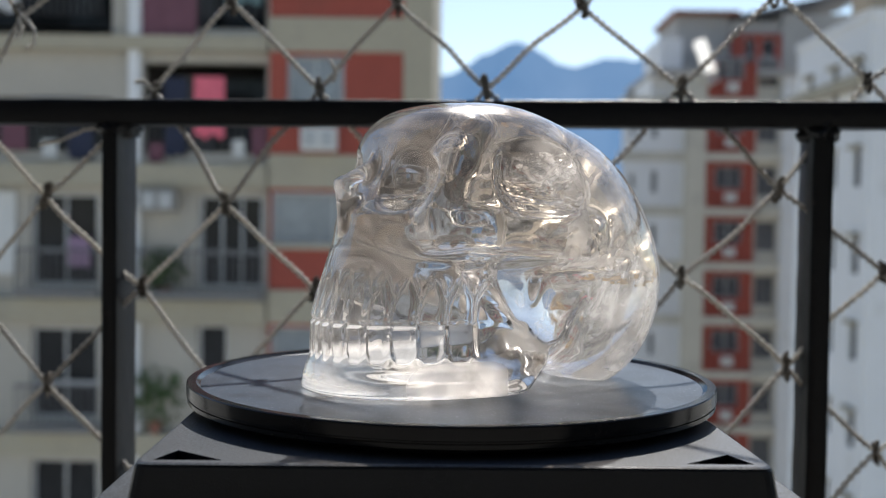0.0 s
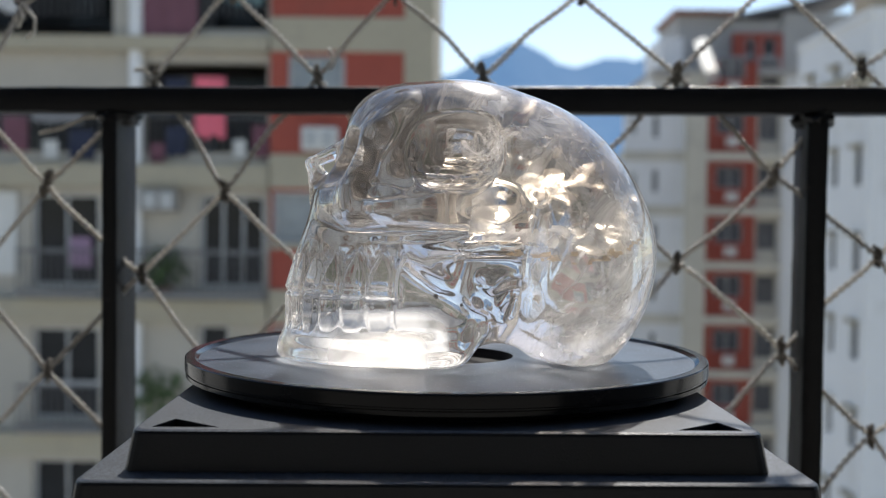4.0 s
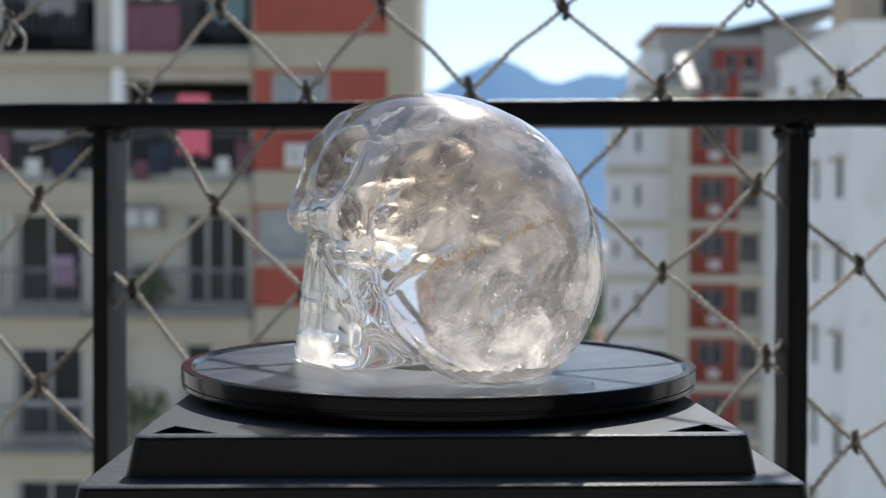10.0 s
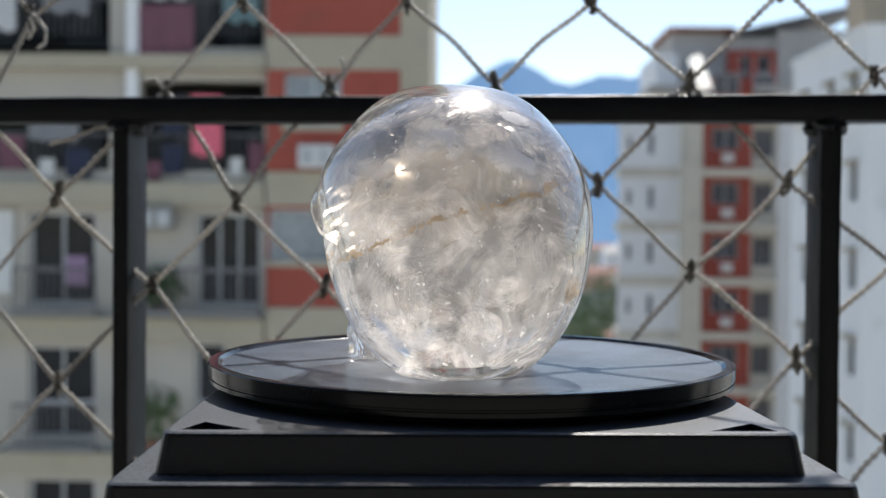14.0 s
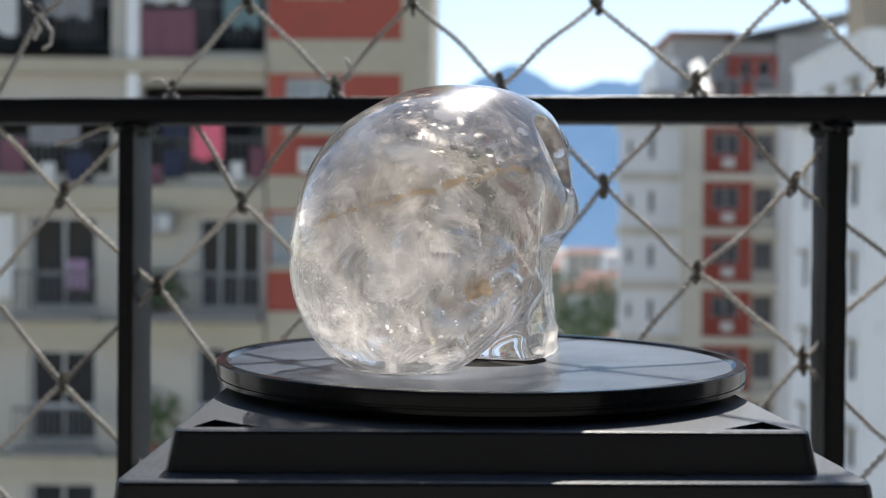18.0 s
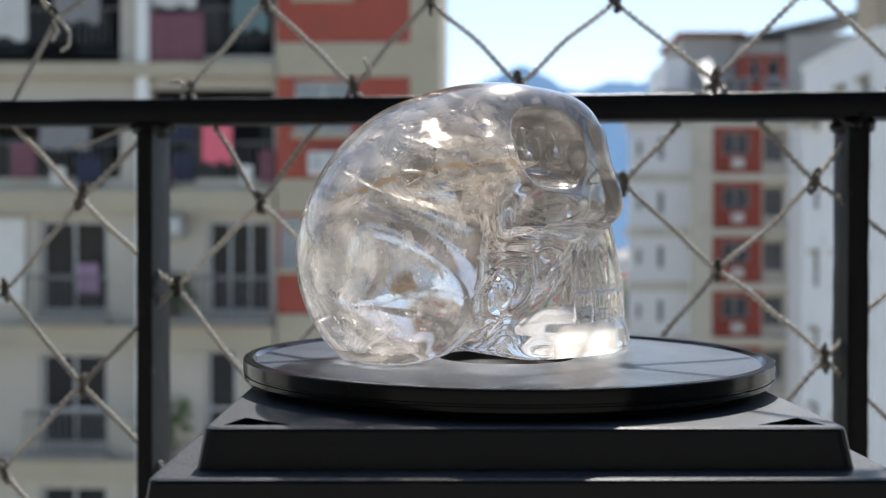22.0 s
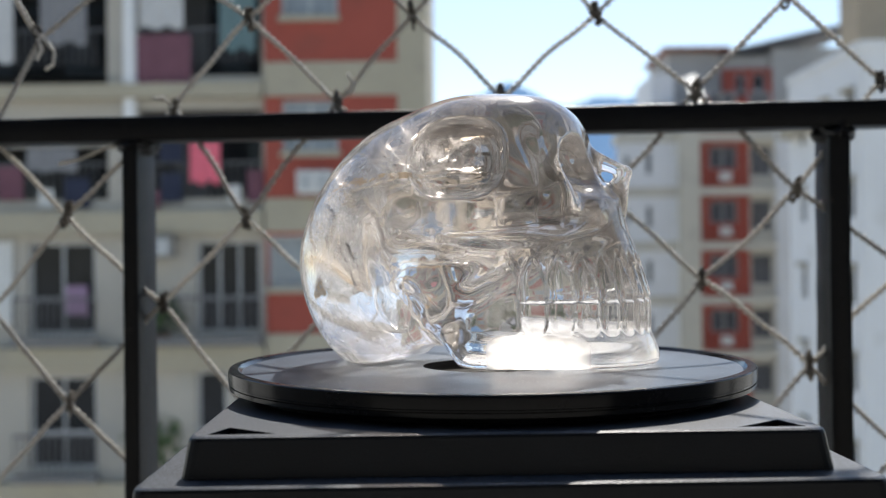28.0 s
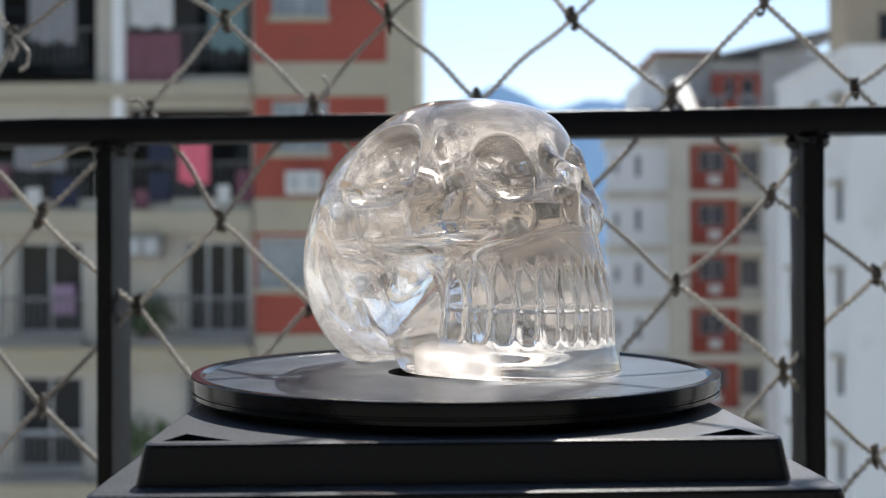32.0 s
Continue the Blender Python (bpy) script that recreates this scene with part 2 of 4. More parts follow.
def smoke_mat():
    """The smoky tint of the stone, deeper in some zones than in others."""
    m = bpy.data.materials.new("smoky_tint")
    m.use_nodes = True
    n, l = m.node_tree.nodes, m.node_tree.links
    n.remove(n["Principled BSDF"])
    tr, tc, nz, mr, mx = (n.new("ShaderNode" + k) for k in ("BsdfTransparent", "TexCoord", "TexNoise", "MapRange", "Mix"))
    nz.inputs["Scale"].default_value, nz.inputs["Detail"].default_value = 22.0, 6.0
    l.new(tc.outputs["Object"], nz.inputs["Vector"])
    l.new(nz.outputs["Fac"], mr.inputs["Value"])
    mr.inputs["From Min"].default_value, mr.inputs["From Max"].default_value = 0.38, 0.64
    # the tint is paler towards the jaw and deeper towards the top
    sz, gz, az = (n.new("ShaderNode" + k) for k in ("SeparateXYZ", "MapRange", "Math"))
    l.new(tc.outputs["Object"], sz.inputs[0])
    l.new(sz.outputs["Z"], gz.inputs["Value"])
    gz.inputs["From Min"].default_value, gz.inputs["From Max"].default_value = 0.035, 0.085
    gz.inputs["To Min"].default_value, gz.inputs["To Max"].default_value = 0.50, -0.30
    az.operation, az.use_clamp = "ADD", True
    l.new(mr.outputs[0], az.inputs[0])
    l.new(gz.outputs[0], az.inputs[1])
    mx.data_type = "RGBA"
    mx.inputs[6].default_value, mx.inputs[7].default_value = (0.56, 0.53, 0.505, 1), (0.94, 0.932, 0.922, 1)
    l.new(az.outputs[0], mx.inputs["Factor"])
    l.new(mx.outputs[2], tr.inputs["Color"])
    # fine milky haze, thicker towards the back of the stone
    n2, m2, sp, gr, pr, tl, df, ma, mo = (n.new("ShaderNode" + k) for k in ("TexNoise", "MapRange", "SeparateXYZ", "MapRange", "Math", "BsdfTranslucent", "BsdfDiffuse", "MixShader", "MixShader"))
    n2.inputs["Scale"].default_value, n2.inputs["Detail"].default_value, n2.inputs["Distortion"].default_value = 46.0, 14.0, 0.8
    n2.inputs["Roughness"].default_value = 0.74
    l.new(tc.outputs["Object"], n2.inputs["Vector"])
    l.new(n2.outputs["Fac"], m2.inputs["Value"])
    m2.inputs["From Min"].default_value, m2.inputs["From Max"].default_value = 0.46, 0.63
    m2.inputs["To Min"].default_value, m2.inputs["To Max"].default_value = 0.22, 0.82
    l.new(tc.outputs["Object"], sp.inputs[0])
    l.new(sp.outputs["X"], gr.inputs["Value"])
    gr.inputs["From Min"].default_value, gr.inputs["From Max"].default_value = -0.085, -0.030
    gr.inputs["To Min"].default_value, gr.inputs["To Max"].default_value = 1.0, 0.055
    # bright specks
    n3, vr, vm = (n.new("ShaderNode" + k) for k in ("TexNoise", "MapRange", "Math"))
    n3.inputs["Scale"].default_value, n3.inputs["Detail"].default_value = 260.0, 3.0
    l.new(tc.outputs["Object"], n3.inputs["Vector"])
    l.new(n3.outputs["Fac"], vr.inputs["Value"])
    vr.inputs["From Min"].default_value, vr.inputs["From Max"].default_value = 0.66, 0.71
    vr.inputs["To Max"].default_value = 0.8
    vm.operation = "ADD"
    l.new(vr.outputs[0], vm.inputs[0])
    l.new(m2.outputs[0], vm.inputs[1])
    vm.use_clamp = True
    pr.operation = "MULTIPLY"
    l.new(vm.outputs[0], pr.inputs[0])
    l.new(gr.outputs[0], pr.inputs[1])
    tl.inputs["Color"].default_value = df.inputs["Color"].default_value = (0.95, 0.955, 0.965, 1)
    ma.inputs[0].default_value = 0.4
    l.new(tl.outputs[0], ma.inputs[1])
    l.new(df.outputs[0], ma.inputs[2])
    l.new(pr.outputs[0], mo.inputs[0])
    l.new(tr.outputs[0], mo.inputs[1])
    l.new(ma.outputs[0], mo.inputs[2])
    l.new(mo.outputs[0], n["Material Output"].inputs["Surface"])
    return m


SMOKE = smoke_mat()
# dusty disc; the dust is tinted blue for the sky's sheen
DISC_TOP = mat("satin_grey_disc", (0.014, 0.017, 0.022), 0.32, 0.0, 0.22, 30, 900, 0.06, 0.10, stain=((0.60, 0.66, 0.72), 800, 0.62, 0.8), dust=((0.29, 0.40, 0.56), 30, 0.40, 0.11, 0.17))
BLACK_GLOSS = mat("black_plastic_rim", (0.005, 0.0055, 0.007), 0.15, 0.0, 0.2, 40, 800, 0.03, 0.18, dust=((0.2, 0.2, 0.2), 400, 0.64, 0.0, 0.10))
BLACK_BASE = mat("grained_black_plastic", (0.008, 0.010, 0.0135), 0.36, 0.0, 0.25, 30, 1500, 0.28, 0.36, dust=((0.34, 0.40, 0.48), 1100, 0.44, 0.05, 0.22))
BLACK_HOLE = mat("matt_black_plastic", (0.008, 0.008, 0.009), 0.8, 0.0, 0.2, 30, 600, 0.1, 0.2)
RAIL_PAINT = mat("black_painted_steel", (0.006, 0.007, 0.009), 0.42, 0.0, 0.3, 20, 260, 0.35, 0.25, stain=((0.09, 0.08, 0.07), 40, 0.66, 0.5))
CORD = mat("weathered_nylon_cord", (0.62, 0.585, 0.52), 0.42, 0.0, 0.50, 60, 500, 0.5, 0.5, island=0.35)
FRAYED = mat("bleached_frayed_cord", (0.74, 0.71, 0.64), 0.6, 0.0, 0.25, 60, 500, 0.4, 0.4)
CORD_DARK = mat("dark_cord_knot", (0.17, 0.155, 0.135), 0.85, 0.0, 0.35, 90, 700, 0.5, 0.3, island=0.5)
def translucent(m, share):
    """Thin stuff that also lets light through."""
    n, l = m.node_tree.nodes, m.node_tree.links
    tl, mx = n.new("ShaderNodeBsdfTranslucent"), n.new("ShaderNodeMixShader")
    b = n["Principled BSDF"]
    l.new(b.inputs["Base Color"].links[0].from_socket, tl.inputs["Color"])
    mx.inputs[0].default_value = share
    l.new(b.outputs[0], mx.inputs[1])
    l.new(tl.outputs[0], mx.inputs[2])
    l.new(mx.outputs[0], n["Material Output"].inputs["Surface"])
    return m


WHITE_PLASTIC = translucent(mat("white_plastic", (0.86, 0.86, 0.84), 0.3, 0.0, 0.04, 60, 300, 0.1), 0.85)


# ---- small mesh tools ----
def mesh_of(name, bm, material, smooth=False):
    me = bpy.data.meshes.new(name)
    bm.normal_update()
    bm.to_mesh(me)
    bm.free()
    for m in (material if isinstance(material, (list, tuple)) else [material]):
        me.materials.append(m)
    if smooth:
        me.polygons.foreach_set("use_smooth", [True] * len(me.polygons))
        me.update()
    return me


def part(name, bm, material, parent=None, label="", at=None, smooth=False):
    """One mesh object under a thing or a part."""
    ob = new(name, mesh_of(name, bm, material, smooth) if not isinstance(bm, bpy.types.Mesh) else bm)
    if parent is not None:
        ob.parent = parent
    if at is not None:
        ob.matrix_basis = at
    return tagged(ob, label)


def box(bm, x0, x1, y0, y1, z0, z1, bevel=0.0):
    vs = [bm.verts.new((x, y, z)) for x in (x0, x1) for y in (y0, y1) for z in (z0, z1)]
    fs = [bm.faces.new([vs[i] for i in q]) for q in ((0, 1, 3, 2), (4, 6, 7, 5), (0, 4, 5, 1), (2, 3, 7, 6), (0, 2, 6, 4), (1, 5, 7, 3))]
    if bevel:
        edges = list({ed for f in fs for ed in f.edges})
        bmesh.ops.bevel(bm, geom=edges, offset=bevel, segments=2, affect="EDGES", profile=0.6)
    return bm


def boxed(*args, bevel=0.0):
    return box(bmesh.new(), *args, bevel=bevel)


def lathe(profile, steps=128, cap=False):
    """A turned body: (radius, height) pairs from the inside out."""
    bm = bmesh.new()
    rings = []
    for r, z in profile:
        if r < 1e-6:
            rings.append([bm.verts.new((0, 0, z))])
        else:
            rings.append([bm.verts.new((r * math.cos(2 * math.pi * i / steps), r * math.sin(2 * math.pi * i / steps), z)) for i in range(steps)])
    for a, b in zip(rings, rings[1:]):
        for i in range(steps):
            j = (i + 1) % steps
            if len(a) == 1:
                bm.faces.new((a[0], b[i], b[j]))
            elif len(b) == 1:
                bm.faces.new((a[i], b[0], a[j]))
            else:
                bm.faces.new((a[i], b[i], b[j], a[j]))
    bmesh.ops.recalc_face_normals(bm, faces=bm.faces[:])
    return bm


def tube(bm, pts, radius, sides=6, closed=False):
    """A round bar along points; radius may be a list."""
    pts = [Vector(p) for p in pts]
    rings = []
    for i, p in enumerate(pts):
        d = (pts[min(i + 1, len(pts) - 1)] - pts[max(i - 1, 0)]).normalized()
        u = d.orthogonal().normalized() if i == 0 else (u - d * u.dot(d)).normalized()
        v = d.cross(u)
        r = radius[i] if isinstance(radius, (list, tuple)) else radius
        rings.append([bm.verts.new(p + (u * math.cos(k) + v * math.sin(k)) * r) for k in [2 * math.pi * s / sides for s in range(sides)]])
    for a, b in zip(rings, rings[1:]):
        for i in range(sides):
            j = (i + 1) % sides
            bm.faces.new((a[i], a[j], b[j], b[i]))
    bm.faces.new(rings[0][::-1])
    bm.faces.new(rings[-1])
    return bm


def wall_grid(x0, x1, z0, z1, y0, y1, openings):
    """A wall with thickness y0 to y1 and openings (x0, x1, z0, z1) that go through it."""
    bm = bmesh.new()
    xs = sorted({x0, x1, *[v for o in openings for v in o[:2]]})
    zs = sorted({z0, z1, *[v for o in openings for v in o[2:4]]})
    xs, zs = [v for v in xs if x0 <= v <= x1], [v for v in zs if z0 <= v <= z1]
    hole = lambda i, k: not (0 <= i < len(xs) - 1 and 0 <= k < len(zs) - 1) or any(
        o[0] - 1e-6 <= xs[i] and xs[i + 1] <= o[1] + 1e-6 and o[2] - 1e-6 <= zs[k] and zs[k + 1] <= o[3] + 1e-6 for o in openings)
    seen = {}

    def vert(i, y, k):
        if (i, y, k) not in seen:
            seen[(i, y, k)] = bm.verts.new((xs[i], y, zs[k]))
        return seen[(i, y, k)]

    for i in range(len(xs) - 1):
        for k in range(len(zs) - 1):
            if hole(i, k):
                continue
            bm.faces.new((vert(i, y0, k), vert(i + 1, y0, k), vert(i + 1, y0, k + 1), vert(i, y0, k + 1)))
            bm.faces.new((vert(i, y1, k), vert(i, y1, k + 1), vert(i + 1, y1, k + 1), vert(i + 1, y1, k)))
            for di, dk, q in ((-1, 0, ((i, k), (i, k + 1))), (1, 0, ((i + 1, k), (i + 1, k + 1))), (0, -1, ((i, k), (i + 1, k))), (0, 1, ((i, k + 1), (i + 1, k + 1)))):
                if hole(i + di, k + dk):
                    (a, b), (c, d) = q
                    bm.faces.new((vert(a, y0, b), vert(c, y0, d), vert(c, y1, d), vert(a, y1, b)))
    bmesh.ops.recalc_face_normals(bm, faces=bm.faces[:])
    return bm


# ---- skull: carved as one solid of smooth forms, in millimetres, x forward, z up ----
def ell(p, c, r):
    q = [(p[i] - c[i]) / r[i] for i in range(3)]
    k0 = np.sqrt(q[0] ** 2 + q[1] ** 2 + q[2] ** 2) + 1e-6
    k1 = np.sqrt((q[0] / r[0]) ** 2 + (q[1] / r[1]) ** 2 + (q[2] / r[2]) ** 2) + 1e-6
    return k0 * (k0 - 1) / k1


def squarish(p, c, r, e):
    """An ellipsoid whose plan is squarer the greater e is."""
    q = [np.abs(p[i] - c[i]) / r[i] for i in range(3)]
    return ((q[0] ** e + q[1] ** e + q[2] ** 2.6) ** (1 / 2.75) - 1) * min(r)


def cap(p, a, b, ra, rb=None):
    rb = ra if rb is None else rb
    d = [b[i] - a[i] for i in range(3)]
    t = np.clip(sum((p[i] - a[i]) * d[i] for i in range(3)) / sum(v * v for v in d), 0, 1)
    return np.sqrt(sum((p[i] - a[i] - t * d[i]) ** 2 for i in range(3))) - (ra + (rb - ra) * t)


def union(a, b, k):
    h = np.maximum(k - np.abs(a - b), 0) / k
    return np.minimum(a, b) - h * h * k * 0.25


def cut(a, b, k):
    return -union(-a, b, k)


def skull_field(x, y, z):
    s = np.abs(y)
    p = (x, y, z)
    m = (x, s, z)          # mirrored
    # brain case: high over the brow, sloping down to a round back
    d = ell(p, (-21.5, -0.7, 73.8), (62.4, 63.3, 54.0))
    d = union(d, ell(p, (-41.8, -1.2, 54.0), (55.8, 57.5, 51.2)), 14)
    d = union(d, ell(p, (-58.5, 0.5, 38.6), (34.1, 47.1, 45.1)), 14)
    d = union(d, squarish(p, (10.0, -4.1, 95.5), (40.6, 45.1, 36.7), 2.8), 18)
    d = cut(d, z + 1.44 - 0.16 * np.maximum(x + 64, 0), 3)
    # face: a tapered arch in plan, a chin band below the teeth
    zs = [0, 8, 13, 18, 34, 50, 66, 80, 92, 108]
    front = np.interp(z, zs, [83.0, 81.8, 80.0, 78.6, 78.7, 73.9, 67.9, 64.8, 54.2, 40])
    half = np.interp(z, zs, [45.8, 45.0, 46.0, 44.5, 42.6, 42.2, 44.3, 45.5, 46.4, 41])
    sj = np.abs(y - 1.2)
    fx = np.maximum(x, 0) / front
    g = (fx ** 2.2 + (sj / half) ** 2.3) ** (1 / 2.25)
    f = (g - 1) * np.minimum(front, half) * 0.9
    f = cut(f, x + 19 + 0.10 * z, 9)
    f = cut(f, 0.7 * (x + 19) + 0.7 * z - 7.5, 12)      # rounded angle of the jaw
    f = cut(f, 110 - z, 18)
    f = cut(f, z - 0.4, 3)
    d = union(d, f, 8)
    # cheek bones, brow, nose
    d = union(d, cap(m, (39.3, 41.3, 73.5), (6, 48.5, 72.5), 7.5, 7.5), 6)
    d = union(d, cap(m, (6, 50.5, 73.5), (-24, 56.5, 73.5), 7.5, 8.0), 5)
    d = union(d, cap(m, (51, 24, 73), (39.3, 41.3, 73.5), 6.5, 7.5), 6)
    d = union(d, cap(m, (31.0, 40.0, 105), (41, 41.5, 82), 4.4, 4.8), 8)
    d = union(d, cap(m, (31.0, 38.0, 105), (19, 32.0, 116.5), 4.6, 5.0), 8)
    d = union(d, cap(p, (46, 0, 103.5), (67.0, 0, 93.6), 4.6, 2.8), 4)
    d = union(d, cap(p, (67.0, 0, 93.2), (60, 0, 78), 2.8, 8.2), 3)
    # eye sockets and nose opening
    d = cut(d, ell(m, (57, 28.8, 96.8), (23, 16.6, 14.6)), 2.0)
    d = cut(d, ell(m, (73, 6.2, 78.5), (8.0, 3.6, 10.5)), 1.6)
    # hollows: temples over the shelf of the cheek arch, under the cheek bones, behind the jaw
    d = cut(d, squarish(m, (-3, 66, 100.5), (22, 25.5, 20.5), 3.0), 2.2)
    d = cut(d, cap(m, (14, 66, 90), (-18, 70, 90), 9.0, 9.0), 2.5)
    d = cut(d, cap(m, (-30, 67.5, 47), (8, 66, 47), 15.5, 15.5), 3)
    d = cut(d, cap(m, (55, 35, 60.5), (28, 47.5, 60.5), 1.4, 4.6), 1.8)
    d = cut(d, cap(m, (28, 47.5, 60.5), (-9, 58.5, 62), 4.6, 2.4), 2.2)
    d = cut(d, cap(m, (-40, 66, 74), (-37, 63, 52), 5, 6), 5)
    d = cut(d, cap(m, (-37, 62, 52), (-32, 55, 30), 5.5, 8), 5)
    d = cut(d, cap(m, (-32, 54, 32), (-26, 50, 2), 8, 8.5), 5)
    d = cut(d, cap(p, (-27, -70, -2), (-27, 70, -2), 11.0), 4)
    d = cut(d, cap(m, (-9, 58, 48), (-5, 53, 10), 7.5, 8.0), 6)
    # teeth: a groove between each two, forked towards the roots, and the line of the bite
    phi = np.arctan2(sj / half, np.maximum(x, 1) / front)
    turn = (phi - 0.085) / 0.170
    gap = np.abs(turn - np.round(turn)) * 0.170 * 58
    root = np.clip(np.maximum((z - 41) / 12, (22.5 - z) / 12), 0, 1)
    end = np.clip((56 - z) / 4, 0, 1) * np.clip((z - 15) / 3, 0, 1)
    depth = np.interp(z, [16, 26, 34], [0.7, 1.2, 1.5]) * np.exp(-((gap - 4.2 * root ** 1.5) / 0.95) ** 2) * np.clip((1.15 - root) * 3, 0, 1) * end * (np.round(turn) <= 7)
    arch = phi < 1.30
    bite = 0.9 * np.exp(-((z - 32.6) / 0.8) ** 2) * arch
    gum = 0.3 * np.exp(-((z - 15.5) / 2.2) ** 2) * arch
    near = np.clip(1 - np.abs(d) / 6, 0, 1) * (x > 6)
    d = d + (depth + bite + gum) * near
    return d


def surface(field, lo, hi, step):
    """The zero surface of a field as vertices and quads, one vertex a cell."""
    ax = [np.arange(lo[i], hi[i] + step, step) for i in range(3)]
    v = field(*np.meshgrid(*ax, indexing="ij"))
    n = np.array(v.shape) - 1
    total, count, quads = np.zeros((*n, 3)), np.zeros(n), []
    ids = -np.ones(n, int)
    crossing = []
    for a in range(3):
        sl0, sl1 = [slice(None)] * 3, [slice(None)] * 3
        sl0[a], sl1[a] = slice(0, -1), slice(1, None)
        v0, v1 = v[tuple(sl0)], v[tuple(sl1)]
        on = (v0 < 0) != (v1 < 0)
        crossing.append((on, v0 < 0))
        t = np.where(on, v0 / np.where(on, v0 - v1, 1), 0)
        b, c = [i for i in range(3) if i != a]
        idx = np.meshgrid(*[np.arange(k) for k in on.shape], indexing="ij")
        for db in (0, 1):
            for dc in (0, 1):
                sl = [slice(None)] * 3
                sl[b], sl[c] = slice(db, db + n[b]), slice(dc, dc + n[c])
                o = on[tuple(sl)]
                count += o
                for k in range(3):
                    total[..., k] += o * (idx[k][tuple(sl)] + (t[tuple(sl)] if k == a else 0))
    live = count > 0
    ids[live] = np.arange(live.sum())
    verts = total[live] / count[live][:, None] * step + np.array(lo)
    for a in range(3):
        on, inside = crossing[a]
        b, c = [(1, 2), (2, 0), (0, 1)][a]
        w = np.argwhere(on)
        w = w[(w[:, b] > 0) & (w[:, c] > 0) & (w[:, b] < n[b]) & (w[:, c] < n[c])]
        flip = inside[tuple(w.T)]
        q = []
        for db, dc in ((1, 1), (0, 1), (0, 0), (1, 0)):
            u = w.copy()
            u[:, b] -= db
            u[:, c] -= dc
            q.append(ids[tuple(u.T)])
        q = np.stack(q, 1)
        q[~flip] = q[~flip][:, ::-1]
        quads.append(q)
    return verts, np.concatenate(quads)


def relax(verts, quads, times, lam=0.5):
    e = np.concatenate([quads[:, [0, 1]], quads[:, [1, 2]], quads[:, [2, 3]], quads[:, [3, 0]]])
    n = np.bincount(e[:, 0], minlength=len(verts)) + np.bincount(e[:, 1], minlength=len(verts))
    for i in range(times):
        for f in (lam, -lam * 1.04):
            s = np.stack([np.bincount(e[:, 0], verts[e[:, 1], k], len(verts)) + np.bincount(e[:, 1], verts[e[:, 0], k], len(verts)) for k in range(3)], 1)
            verts = verts + f * (s / n[:, None] - verts)
    return verts


def inner_sheets():
    """Healed cracks and clouds within the crystal: wavy sheets well inside the surface."""
    rnd = random.Random(7)
    sheets = [  # centre, size, tilt, turn, material
        ((-34, 4, 94), 40, 14, 20, 1), ((-52, 0, 71), 58, -19, 0, 3), ((-62, -14, 40), 30, 78, 75, 2), ((-58, 20, 44), 30, 74, 115, 2), ((-64, 2, 72), 36, 82, 90, 2),
        ((-14, -22, 100), 18, 65, 15, 1), ((-58, 18, 92), 20, 60, 130, 1), ((20, 8, 44), 20, 80, 30, 2), ((-6, 12, 66), 20, 75, 70, 1), ((-48, -22, 92), 22, 50, 60, 1),
        ((-20, -34, 70), 18, 70, 170, 1), ((-40, -6, 110), 20, 12, 0, 1), ((-50, 4, 26), 22, 35, 60, 1), ((-74.3, -44.6, 37), 8.5, 90, -54, 6), ((3.5, 40, 33), 1.7, 90, 170, 7), ((-8, 39, 29.5), 1.1, 80, 160, 7)]
    kinds = {1: VEIL, 2: CLOUD, 3: RUST_VEIL, 6: PATCH, 7: BLACK_HOLE}
    done = []
    for c, size, tilt, turn_z, mi in sheets:
        r = Euler((radians(tilt), radians(rnd.uniform(-15, 15)), radians(turn_z))).to_matrix()
        n = 60 if mi == 3 else 24
        u = np.linspace(-1, 1, n)
        U, W = np.meshgrid(u, u, indexing="ij")
        bend = 3.0 if mi == 3 else 7.0
        H = np.array([[noise.noise(Vector((a * 1.7 + c[0], b * 1.7 + c[1], c[2] * 0.1))) * bend + noise.noise(Vector((a * 5, b * 5, c[2]))) * 1.6 for b in u] for a in u])
        pts = np.stack([U * size, W * size * 0.8, H * min(1.0, size / 22)], -1).reshape(-1, 3) @ np.array(r.transposed()) + np.array(c)
        ok = skull_field(*pts.T) < (-0.5 if mi == 3 else -1.0)
        quads = np.array([(i * n + k, (i + 1) * n + k, (i + 1) * n + k + 1, i * n + k + 1) for i in range(n - 1) for k in range(n - 1)])
        if size < 10:
            ok &= (np.hypot(U * 1.35, W) + 0.18 * H / np.abs(H).max() < 1).ravel()      # small specks are oval, not square
        quads = quads[ok[quads].all(1)]
        if len(quads):
            used, inv = np.unique(quads, return_inverse=True)
            done.append((pts[used], inv.reshape(quads.shape), kinds[mi]))
    return done


